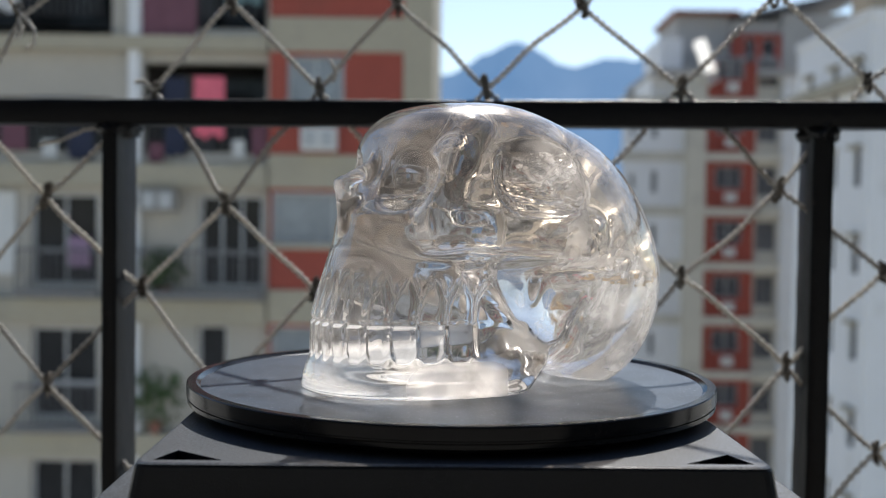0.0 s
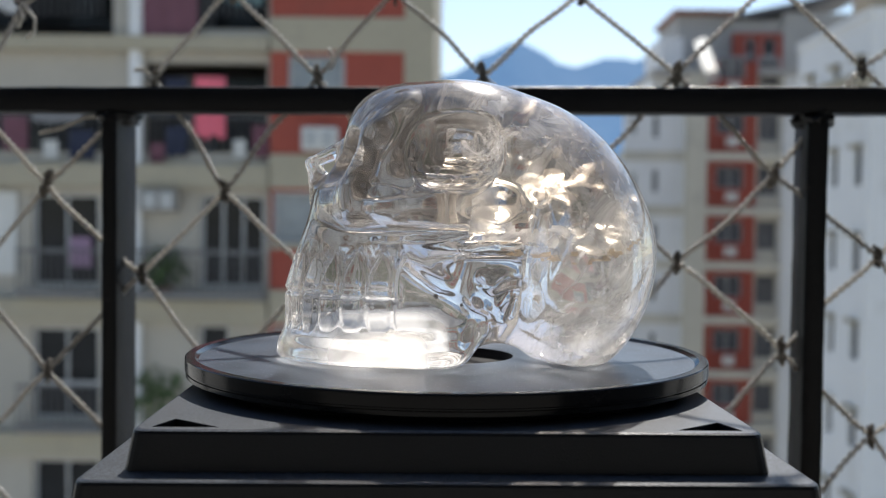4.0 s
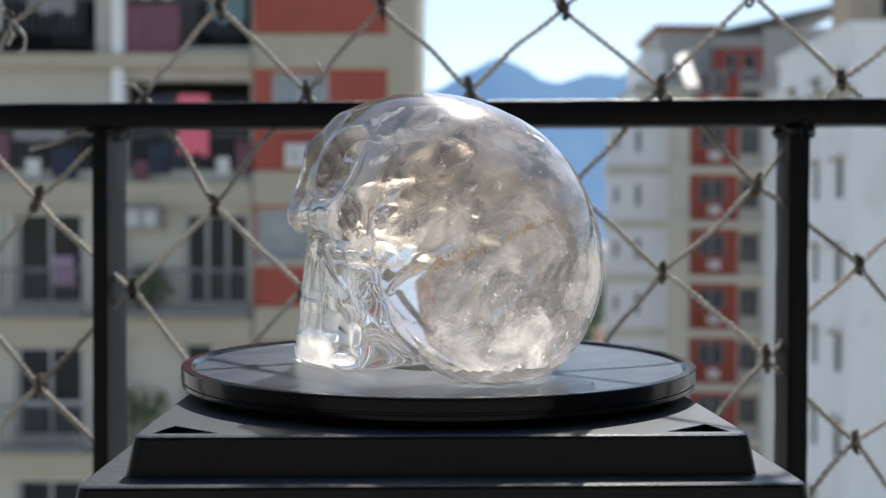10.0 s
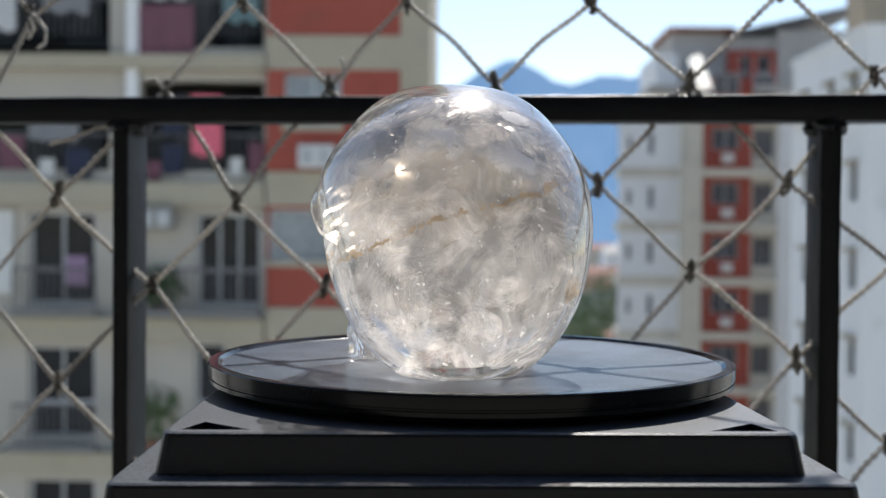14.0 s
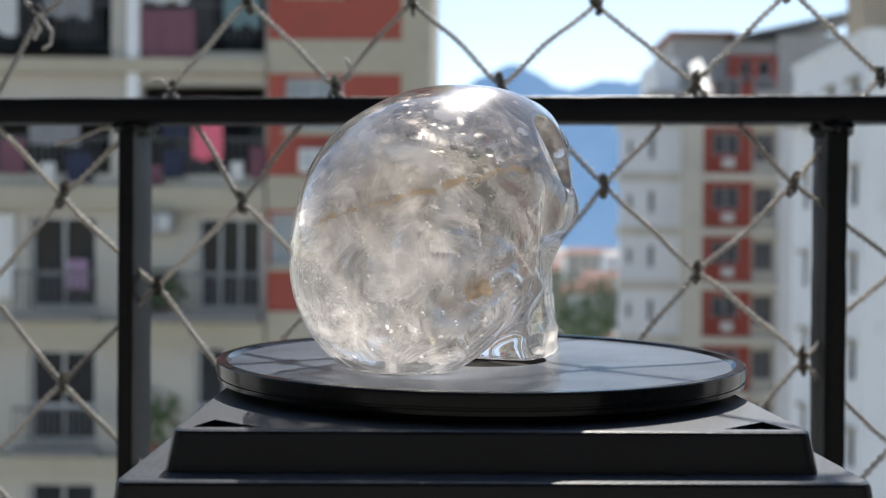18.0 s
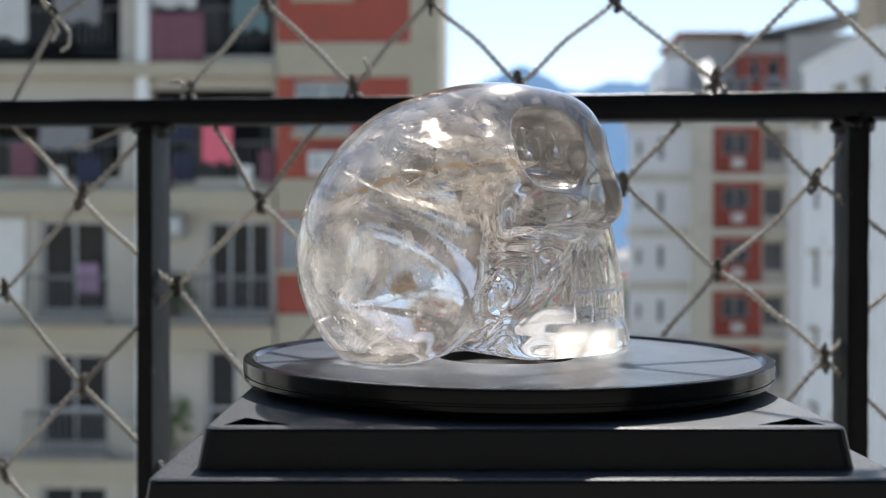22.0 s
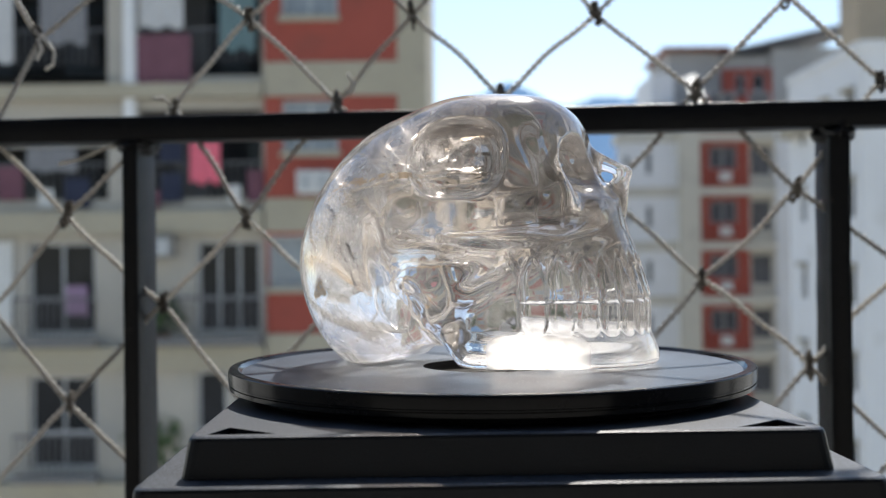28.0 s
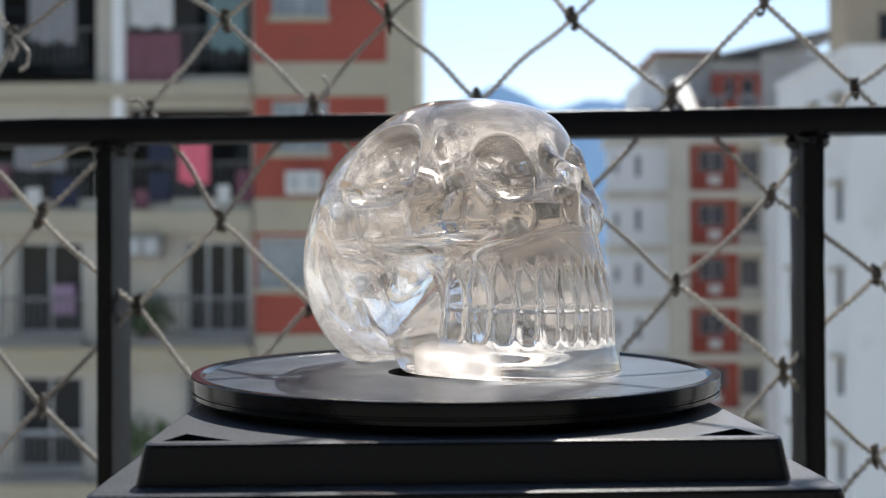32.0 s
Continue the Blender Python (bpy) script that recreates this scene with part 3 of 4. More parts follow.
def shallow_flaws():
    """Flaws close under the skin: the line where the great crack comes to the surface, and bright flakes above and below it."""
    v, q = surface(lambda x, y, z: skull_field(x, y, z) + 1.7, (-100, -68, -4), (90, 68, 141), 1.4)
    v = relax(v, q, 2)
    mid = v[q].mean(1)
    far = mid[:, 0] < -12
    q, mid = q[far], mid[far]
    wide = np.array([noise.noise(Vector(p) * 0.055) for p in mid])
    fine = np.array([noise.noise(Vector(p) * 0.21 + Vector((7, 3, 1))) for p in mid])
    x, y, z = mid.T
    off = z - (71 - 0.34 * y) - 5 * wide - 1.5 * fine
    line = (np.abs(off) < 0.9 + 1.6 * np.maximum(fine, 0)) & (x < -22)
    above = (off > 3) & (z < 122) & (wide + 0.35 * fine > 0.22)
    below = (off < -5) & (z > 9) & (x < -40) & (wide + 0.45 * fine > 0.30)
    done = []
    for keep, m in ((line, CRACK_LINE), (above, FLAKE), (below, CLOUD)):
        used, inv = np.unique(q[keep], return_inverse=True)
        done.append((v[used], inv.reshape(-1, 4), m))
    return done


def quad_mesh(name, verts, quads, materials, index):
    me = bpy.data.meshes.new(name)
    me.vertices.add(len(verts))
    me.vertices.foreach_set("co", np.asarray(verts, float).ravel())
    me.loops.add(quads.size)
    me.loops.foreach_set("vertex_index", quads.ravel())
    me.polygons.add(len(quads))
    me.polygons.foreach_set("loop_start", np.arange(0, quads.size, 4))
    me.polygons.foreach_set("material_index", index)
    me.polygons.foreach_set("use_smooth", np.ones(len(quads), bool))
    for m in materials:
        me.materials.append(m)
    me.update(calc_edges=True)
    me.validate()
    return me


def crystal_skull():
    v, q = surface(skull_field, (-100, -68, -4), (90, 68, 141), 0.85)
    v = relax(v, q, 4)
    v[:, 2] = np.maximum(v[:, 2], 0.15)
    size = np.array([0.990, 1.000, 0.986]) / 1000.0
    mid = v[q].mean(1)
    # faces of the lower jaw that carry the painted sun glow
    band = (mid[:, 2] < 21) & (mid[:, 0] > 0) & (mid[:, 0] < 62)
    me = quad_mesh("crystal_skull", v * size, q, [QUARTZ, CAUSTIC_QUARTZ], band.astype(int))
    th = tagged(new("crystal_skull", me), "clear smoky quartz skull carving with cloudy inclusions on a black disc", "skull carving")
    th.visible_shadow = False          # shadow switched off so the sun lights the inside
    # undersides of jaw and skull, whitened for focused sunlight, a hair inside the skin
    low = q[(v[q][:, :, 2].max(1) < 1.4) & (mid[:, 0] < 33 + 5 * np.sin(mid[:, 1] * 0.3))]
    used, inv = np.unique(low, return_inverse=True)
    u = v[used] * np.array([0.985, 0.985, 1]) + np.array([0.4, 0, 0.9])
    for left in ((u[inv.reshape(low.shape)][:, :, 0].mean(1) > -15), (u[inv.reshape(low.shape)][:, :, 0].mean(1) <= -15)):
        f = inv.reshape(low.shape)[left]
        if len(f):
            k, r = np.unique(f, return_inverse=True)
            ob = new("caustic_underside", quad_mesh("caustic_underside", u[k] * size, r.reshape(f.shape), [CAUSTIC_BASE], np.zeros(len(f), int)))
            ob.parent = th
            tagged(ob, "white underside sheet standing in for focused sunlight")
    # tint shell inside the skin; it also casts the skull's partial shadow
    cv, cq = surface(lambda x, y, z: skull_field(x, y, z) + 2.6, (-100, -68, -4), (90, 68, 141), 3.0)
    cv = relax(cv, cq, 4)
    down = np.cross(cv[cq[:, 2]] - cv[cq[:, 0]], cv[cq[:, 3]] - cv[cq[:, 1]])
    down = down[:, 2] / np.linalg.norm(down, axis=1)
    flat = (np.abs(down) > 0.6) & (cv[cq][:, :, 2].mean(1) < 7) & (cv[cq][:, :, 0].mean(1) < 50)
    cq = cq[~flat]         # core left open below so more sun reaches the white underside
    core = new("smoky_core", quad_mesh("smoky_core", cv * size, cq, [SMOKE], np.zeros(len(cq), int)))
    core.parent = th
    tagged(core, "smoky brown tint within the quartz")
    for pts, f, m in inner_sheets() + shallow_flaws():
        ob = new("inclusion", quad_mesh("inclusion", pts * size, f, [m], np.zeros(len(f), int)))
        ob.parent = th
        tagged(ob, {"quartz_cloud": "milky cloud in the quartz", "bright_quartz_flake": "bright white flake in the quartz", "tan_inclusion": "tan speck in the quartz", "matt_black_plastic": "black speck in the quartz", "rust_stained_crack": "rusty line of a healed crack"}.get(m.name, "white healed crack in the quartz"))
    return th


DISC_Z = 0.950
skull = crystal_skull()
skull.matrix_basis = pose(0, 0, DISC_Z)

# ---- turntable ----
turntable = tagged(new("display_turntable"), "black plastic display turntable, round disc on square stepped base", "turntable")
turntable.matrix_basis = pose(0, 0, 0, 0, 0, 0)
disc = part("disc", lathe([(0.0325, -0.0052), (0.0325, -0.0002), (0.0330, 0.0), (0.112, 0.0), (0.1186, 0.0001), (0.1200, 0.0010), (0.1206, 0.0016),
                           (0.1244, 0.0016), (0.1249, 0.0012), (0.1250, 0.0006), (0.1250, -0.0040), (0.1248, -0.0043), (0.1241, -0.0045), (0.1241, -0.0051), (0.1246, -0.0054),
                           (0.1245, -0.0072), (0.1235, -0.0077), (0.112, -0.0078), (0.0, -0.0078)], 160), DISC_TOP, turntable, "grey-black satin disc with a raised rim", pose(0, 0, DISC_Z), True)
disc.data.materials.append(BLACK_GLOSS)
disc.data.set_sharp_from_angle(angle=radians(28))
for poly in disc.data.polygons:
    if math.hypot(poly.center.x, poly.center.y) > 0.1188 or poly.center.z < -0.0003:
        poly.material_index = 1
hub = part("centre_well", lathe([(0.0, -0.0046), (0.0300, -0.0046), (0.0320, -0.0042), (0.0324, -0.0005)], 96), BLACK_HOLE, disc, "dark sunk centre of the disc", None, True)

BASE_YAW = 2.1


def base_tier(x0, x1, y0, y1, z0, z1, flare, pockets, bevel=0.0016):
    """A hollow-looking moulded tier: sloped sides, rounded edges, pockets sunk in its top."""
    bm = bmesh.new()
    def loop(pts):
        vs = [bm.verts.new(p) for p in pts]
        return vs, [bm.edges.new((vs[i], vs[(i + 1) % len(vs)])) for i in range(len(vs))]
    corner = lambda x, y, r, a0: [(x + r * math.cos(radians(a0 + 22.5 * i)), y + r * math.sin(radians(a0 + 22.5 * i))) for i in range(5)]
    def ring(grow, z, r=0.005):
        c = []
        for x, y, a in ((x1 + grow - r, y1 + grow - r, 0), (x0 - grow + r, y1 + grow - r, 90), (x0 - grow + r, y0 - grow + r, 180), (x1 + grow - r, y0 - grow + r, 270)):
            c += corner(x, y, r, a)
        return [(a, b, z) for a, b in c]
    top, edges = loop(ring(-bevel, z1))
    holes = []
    for tri in pockets:
        vs, es = loop([(*p, z1) for p in tri])
        holes.append(vs)
        edges += es
    bmesh.ops.triangle_fill(bm, use_beauty=True, use_dissolve=False, edges=edges)
    last = top
    for grow, zz in ((-bevel * 0.3, z1 - bevel * 0.35), (0.0, z1 - bevel), (flare, z0)):
        nxt = [bm.verts.new(p) for p in ring(grow, zz)]
        for i in range(len(nxt)):
            j = (i + 1) % len(nxt)
            bm.faces.new((last[i], nxt[i], nxt[j], last[j]))
        last = nxt
    bm.faces.new(last)
    for vs in holes:
        low = [bm.verts.new(v.co - Vector((0, 0, 0.007))) for v in vs]
        for i in range(len(vs)):
            j = (i + 1) % len(vs)
            bm.faces.new((vs[i], vs[j], low[j], low[i]))
        bm.faces.new(low)
    bmesh.ops.recalc_face_normals(bm, faces=bm.faces[:])
    return bm


BX0, BX1, BY0, BY1 = -0.1188, 0.1150, -0.1330, 0.131
tri = lambda sx, x, sy, y: [(x + sx * 0.0065, y + sy * 0.0055), (x + sx * 0.0320, y + sy * 0.0055), (x + sx * 0.0120, y + sy * 0.0215)]
at = pose(0, 0, 0, 0, 0, BASE_YAW)
part("upper_tier", base_tier(BX0, BX1, BY0, BY1, 0.9242, 0.9390, 0.0022, [tri(1, BX0, 1, BY0), tri(-1, BX1, 1, BY0), tri(1, BX0, -1, BY1), tri(-1, BX1, -1, BY1)]), BLACK_BASE, turntable, "grained black plastic top with triangular corner pockets", at)
part("middle_tier", base_tier(BX0 - 0.016, BX1 + 0.016, BY0 - 0.016, BY1 + 0.016, 0.9012, 0.9240, 0.0030, []), BLACK_BASE, turntable, "", at)
part("lower_tier", base_tier(BX0 - 0.034, BX1 + 0.034, BY0 - 0.034, BY1 + 0.034, 0.760, 0.9010, 0.0060, []), BLACK_BASE, turntable, "", at)
part("bearing_ring", lathe([(0.0, 0.9421), (0.112, 0.9421), (0.1130, 0.9419), (0.1135, 0.9390)], 96), BLACK_HOLE, turntable, "", None, True)
TABLE_MAT = mat("dark_wood_top", (0.10, 0.065, 0.04), 0.5, 0, 0.3, 12, 120, 0.2)
side_table = tagged(new("side_table"), "plain dark wooden side table under the turntable", "table")
part("tabletop", boxed(-0.24, 0.24, -0.24, 0.22, 0.735, 0.760, bevel=0.003), TABLE_MAT, side_table)
for lx in (-0.21, 0.21):
    for ly in (-0.21, 0.19):
        part("leg", boxed(lx - 0.02, lx + 0.02, ly - 0.02, ly + 0.02, 0.0, 0.735, bevel=0.002), TABLE_MAT, side_table)

# ---- balcony ----
PLASTER = mat("balcony_plaster", (0.30, 0.295, 0.28), 0.85, 0, 0.1, 3, 60, 0.2)
TILE = mat("balcony_tile", (0.085, 0.08, 0.075), 0.5, 0, 0.12, 4, 80, 0.1)
tagged(part("floor", boxed(-2.2, 2.2, -1.9, 0.42, -0.12, 0.0), TILE), "tiled balcony floor", "floor", kind="structure")
# unseen back wall, added to close the place and darken reflections
tagged(part("wall_back", boxed(-2.2, 2.2, -2.05, -1.9, -0.12, 2.6), PLASTER), "unseen plain balcony wall added to shape the light", "wall", kind="structure")
# unseen ceiling, cut short so it trims sky light but not the sun
tagged(part("ceiling", boxed(-2.2, 2.2, -2.05, -0.40, 2.6, 2.75), PLASTER), "unseen plain ceiling slab added to block sky light", "ceiling", kind="structure")
# unseen side walls, added to keep sky light off the disc's rim
tagged(part("wall_left", boxed(-2.35, -2.202, -2.05, 0.42, -0.12, 2.6), PLASTER), "unseen plain balcony wall added to shape the light", "wall", kind="structure")
tagged(part("wall_right", boxed(2.202, 2.35, -2.05, 0.42, -0.12, 2.6), PLASTER), "unseen plain balcony wall added to shape the light", "wall", kind="structure")

RAIL = pose(0, 0.3194, 0, 0, 0, -4.44)     # the plane of the railing's front
railing = tagged(new("balcony_railing"), "black painted steel balcony railing with flat upright bars", "railing")
railing.matrix_basis = RAIL


def worn_bar(x0, x1, y0, y1, z0, z1, bevel, axis, n, seed):
    """A bar whose faces waver a little under thick paint."""
    bm = bmesh.new()
    box(bm, x0, x1, y0, y1, z0, z1)
    cuts = [ed for ed in bm.edges if abs((ed.verts[0].co - ed.verts[1].co)[axis]) > 1e-4]
    bmesh.ops.subdivide_edges(bm, edges=cuts, cuts=n, use_grid_fill=True)
    edges = [ed for ed in bm.edges if ed.calc_face_angle(0) > 0.5]
    bmesh.ops.bevel(bm, geom=edges, offset=bevel, segments=2, affect="EDGES", profile=0.5)
    for v in bm.verts:
        k = noise.noise(Vector((v.co.x * 37 + seed, v.co.y * 31, v.co.z * 37))) * 0.00055
        v.co += Vector((k, -k, k)) if axis == 2 else Vector((0, k, k))
    return bm


part("top_rail", worn_bar(-1.6, 1.6, 0.0, 0.030, 1.0985, 1.1185, 0.0022, 0, 160, 1.0), RAIL_PAINT, railing, "", None, True)
for i, (px, hw) in enumerate(((-0.838, 0.006), (-0.281, 0.0065), (0.2785, 0.008), (0.833, 0.008))):
    post = part("upright_bar", worn_bar(px - hw, px + hw, 0.002, 0.046, 0.0, 1.0985, 0.0018, 2, 110, 3.0 * i), RAIL_PAINT, railing, "", None, True)
    wb = bmesh.new()
    bmesh.ops.create_icosphere(wb, subdivisions=4, radius=1.0)
    for v in wb.verts:
        k = 1 + 0.35 * noise.noise(v.co * 2.3 + Vector((3.0 * i, 0, 0))) + 0.14 * noise.noise(v.co * 7)
        v.co = Vector((px + v.co.x * 0.0150 * k, 0.024 + v.co.y * 0.027 * k, 1.0975 + v.co.z * 0.0085 * k - 0.002))
    part("weld_bead", wb, RAIL_PAINT, post, "lumpy painted weld", None, True)

# ---- safety net ----
net = tagged(new("safety_net"), "weathered knotted cord safety net tied behind the railing", "net")
net.matrix_basis = pose(0, 0.3394, 0, 0, 0, -4.44)
RND = random.Random(11)


def cord_mesh(sag, seed):
    """Two strands twisted round each other, one unit long in z."""
    bm = bmesh.new()
    n, turns = 64, 8.5
    for s in (0, math.pi):
        pts = []
        for i in range(n + 1):
            t = i / n
            a = s + 2 * math.pi * turns * t
            bend = sag * math.sin(math.pi * t) + 0.0008 * math.sin(2 * math.pi * (1.5 * t + seed))
            pts.append((0.00142 * math.cos(a) + bend, 0.00142 * math.sin(a) + 0.3 * bend, t))
        tube(bm, pts, 0.00120, 6)
    return mesh_of("cord", bm, CORD, True)


CORDS = [cord_mesh(s, i) for i, s in enumerate((0.0012, -0.0018, 0.0030, 0.0003, -0.0030, 0.0018))]


def knot_mesh(seed):
    bm = bmesh.new()
    r = random.Random(seed)
    for k in range(5):
        ax = Euler((r.uniform(-1.2, 1.2), r.uniform(-1.2, 1.2), r.uniform(0, 6))).to_matrix()
        off = Vector((r.uniform(-0.0022, 0.0022), r.uniform(-0.0015, 0.0015), (k - 2) * 0.0030))
        rad = r.uniform(0.0030, 0.0044)
        pts = [ax @ Vector((rad * math.cos(a), rad * math.sin(a), 0.001 * math.sin(2 * a))) + off for a in [2 * math.pi * i / 14 for i in range(15)]]
        tube(bm, pts, r.uniform(0.0017, 0.0024), 6)
    return mesh_of("knot", bm, CORD_DARK, True)


KNOTS = [knot_mesh(i) for i in range(4)]
PITCH = 0.1490


KNOT_AT = {  # knots that hang out of the regular lattice: column, row to x, z in the net's plane
    (0, 0): (-0.3412, 1.0405), (1, 0): (-0.1885, 1.0350), (3, 0): (0.1050, 1.0507), (4, 0): (0.2508, 1.0518),
    (0, 1): (-0.2480, 1.1270), (1, 1): (-0.1111, 1.1280), (2, 1): (0.0230, 1.1290), (3, 1): (0.1748, 1.1307), (4, 1): (0.3160, 1.1355),
    (0, 2): (-0.3610, 1.1870), (1, 2): (-0.1835, 1.1990), (2, 2): (-0.0495, 1.1970), (3, 2): (0.0972, 1.1935), (4, 2): (0.2470, 1.2030),
    (0, -1): (-0.2585, 0.9661), (1, -1): (-0.1148, 0.9667), (3, -1): (0.1775, 0.9822), (4, -1): (0.3310, 0.9888),
    (0, -2): (-0.3391, 0.8832), (4, -2): (0.2595, 0.9140), (4, -3): (0.3293, 0.8496)}


def knot_place(c, r):
    """Column and row of the diamond lattice to its place in the net's plane."""
    x = -0.3400 + PITCH * (c + 0.5 * (r % 2)) + (0.006 if r % 2 else 0.0)
    w = max(0.0, min(1.0, (x + 0.19) / 0.40))
    z = 1.0358 + 0.0752 * r + 0.016 * w
    j = random.Random(c * 97 + r * 13)
    dx, dy, dz = j.uniform(-0.003, 0.003), j.uniform(-0.002, 0.002), j.uniform(-0.003, 0.003)
    if (c, r) in KNOT_AT:
        return Vector((KNOT_AT[c, r][0], dy, KNOT_AT[c, r][1]))
    return Vector((x + dx, dy, z + dz))


for r in range(-12, 9):
    for c in range(-4, 9):
        a = knot_place(c, r)
        if r > -4:
            k = part("knot", KNOTS[(c * 3 + r) % 4], None, net, "", Matrix.Translation(a) @ pose(0, 0, 0, RND.uniform(-12, 12), RND.uniform(-20, 20), RND.uniform(0, 360)) @ Matrix.Diagonal((*(RND.uniform(0.66, 0.86) * k for k in (0.85, 0.85, 1.30)), 1)))
        if r < 8:
            for step in ((0, 1) if r % 2 else (-1, 0)):
                if (c, r, step) == (0, 1, 0):
                    continue       # this cord has snapped; its frayed ends hang below
                b = knot_place(c + step, r + 1)
                d = b - a
                m = Matrix.Translation(a) @ d.to_track_quat("Z", "Y").to_matrix().to_4x4() @ pose(0, 0, 0, 0, 0, RND.uniform(0, 360)) @ Matrix.Diagonal((1, 1, d.length, 1))
                part("cord", CORDS[RND.randrange(6)], None, net, "", m)

def loose_cord(pts, seed):
    """A frayed end of cord: two strands twisted along a sagging line."""
    pts = [Vector(p) for p in pts]
    bm = bmesh.new()
    n = 60
    for s in (0, math.pi):
        line = []
        for i in range(n + 1):
            t = i / n * (len(pts) - 1)
            k = min(int(t), len(pts) - 2)
            c = pts[k].lerp(pts[k + 1], t - k)
            a = s + i * 0.75
            line.append(c + Vector((0.0005 * math.sin(i * 0.9 + seed), 0.0010 * math.cos(a), 0.0010 * math.sin(a))))
        tube(bm, line, 0.0009, 5)
    th = tagged(new("loose_cord"), "frayed pale cord end hanging along the railing", "cord", "loose cord ends")
    th.matrix_basis = net.matrix_basis
    part("strand", bm, FRAYED, th, "", None, True)
    return th


loose_cord([(-0.345, -0.004, 1.082), (-0.325, -0.006, 1.086), (-0.305, -0.006, 1.0945), (-0.288, -0.004, 1.097)], 1)
loose_cord([(-0.361, -0.004, 1.190), (-0.352, -0.008, 1.183), (-0.345, -0.010, 1.174), (-0.347, -0.008, 1.164), (-0.353, -0.008, 1.160)], 2)
loose_cord([(-0.361, -0.006, 1.186), (-0.356, -0.010, 1.176), (-0.360, -0.010, 1.168)], 4)
loose_cord([(-0.248, -0.004, 1.127), (-0.254, -0.008, 1.134), (-0.261, -0.010, 1.133)], 5)
loose_cord([(-0.100, -0.005, 1.134), (-0.096, -0.008, 1.140), (-0.101, -0.008, 1.150)], 3)

# ---- distance: street ground, hills, buildings ----
WALL_GREY = mat("pale_grey_render", (0.435, 0.405, 0.355), 0.85, 0, 0.10, 0.5, 9, 0.2, stain=((0.36, 0.35, 0.32), 0.8, 0.55, 0.5))
WALL_BEIGE = mat("beige_render", (0.40, 0.36, 0.275), 0.85, 0, 0.10, 0.5, 9, 0.2, stain=((0.32, 0.29, 0.23), 0.9, 0.55, 0.5))
WALL_RED = mat("brick_red_paint", (0.33, 0.072, 0.050), 0.8, 0, 0.12, 0.7, 9, 0.2, stain=((0.25, 0.07, 0.05), 0.9, 0.55, 0.6))
WALL_WHITE = mat("white_render", (0.76, 0.77, 0.78), 0.85, 0, 0.07, 0.4, 9, 0.2, stain=((0.62, 0.62, 0.6), 0.6, 0.58, 0.5))
TOWER_BEIGE = mat("pale_beige_render", (0.60, 0.57, 0.49), 0.85, 0, 0.08, 0.4, 9, 0.2, stain=((0.45, 0.43, 0.38), 0.7, 0.56, 0.5))
CONCRETE = mat("grey_roof_concrete", (0.40, 0.39, 0.375), 0.9, 0, 0.15, 0.5, 8, 0.2)
ROOF_TILE = mat("dull_red_roof", (0.26, 0.12, 0.09), 0.85, 0, 0.2, 1, 10, 0.2)
PANE = mat("dark_window_pane", (0.026, 0.028, 0.031), 0.10, 0, 0.4, 0.7, 6, 0.0, 0.12)
TOWER_PANE = mat("grey_window_pane", (0.10, 0.105, 0.115), 0.12, 0, 0.4, 0.7, 6, 0.0, 0.3)
DARK_STEEL = mat("dark_balcony_steel", (0.10, 0.10, 0.105), 0.5, 0, 0.2, 2, 30, 0.0)
WINE = mat("wine_red_cloth", (0.17, 0.075, 0.10), 0.9, 0, 0.2, 3, 40, 0.2)
NAVY = mat("dark_blue_cloth", (0.028, 0.035, 0.065), 0.9, 0, 0.2, 3, 40, 0.2)
FRAME = mat("grey_aluminium_frame", (0.42, 0.43, 0.44), 0.45, 0.3, 0.08, 2, 30, 0.0)
# shade of the rooms behind the openings, put into the wall colour
ROOM_SHADE = mat("room_shade_wall", (0.070, 0.065, 0.065), 0.9, 0, 0.2, 0.8, 8, 0.1)
PINK = mat("pink_cloth", (0.75, 0.16, 0.22), 0.9, 0, 0.12, 3, 40, 0.2)
MAUVE = mat("mauve_cloth", (0.36, 0.24, 0.35), 0.9, 0, 0.12, 3, 40, 0.2)
TEAL = mat("teal_cloth", (0.13, 0.20, 0.21), 0.9, 0, 0.12, 3, 40, 0.2)
CURTAIN = mat("pale_curtain", (0.52, 0.52, 0.52), 0.9, 0, 0.12, 3, 40, 0.2)
GREY_CLOTH = mat("grey_cloth", (0.22, 0.22, 0.23), 0.9, 0, 0.15, 3, 40, 0.2)
PALE_PANE = mat("pale_window_pane", (0.26, 0.29, 0.31), 0.15, 0, 0.25, 0.8, 6, 0.0, 0.3)
LEAF = mat("green_leaves", (0.060, 0.105, 0.030), 0.7, 0, 0.45, 2, 20, 0.2)
BARK = mat("brown_bark", (0.12, 0.085, 0.06), 0.9, 0, 0.25, 3, 30, 0.3)
CITY = mat("distant_ground", (0.40, 0.39, 0.35), 0.95, 0, 0.35, 0.02, 0.3, 0.0)
AC_DULL = mat("dull_grey_air_conditioner", (0.24, 0.235, 0.22), 0.7, 0, 0.12, 3, 30, 0.1)
AC_MAT = mat("white_air_conditioner", (0.62, 0.62, 0.60), 0.6, 0, 0.08, 3, 30, 0.1)


def hill_glow_mat():
    m = mat("haze_glow_hills", (0.03, 0.05, 0.06), 0.95, 0, 0.3, 0.004, 0.03, 0.0)
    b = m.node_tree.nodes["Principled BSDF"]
    # blue of the distant air painted on as a glow of the hills
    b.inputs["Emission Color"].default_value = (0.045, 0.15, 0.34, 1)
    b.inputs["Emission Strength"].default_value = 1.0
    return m


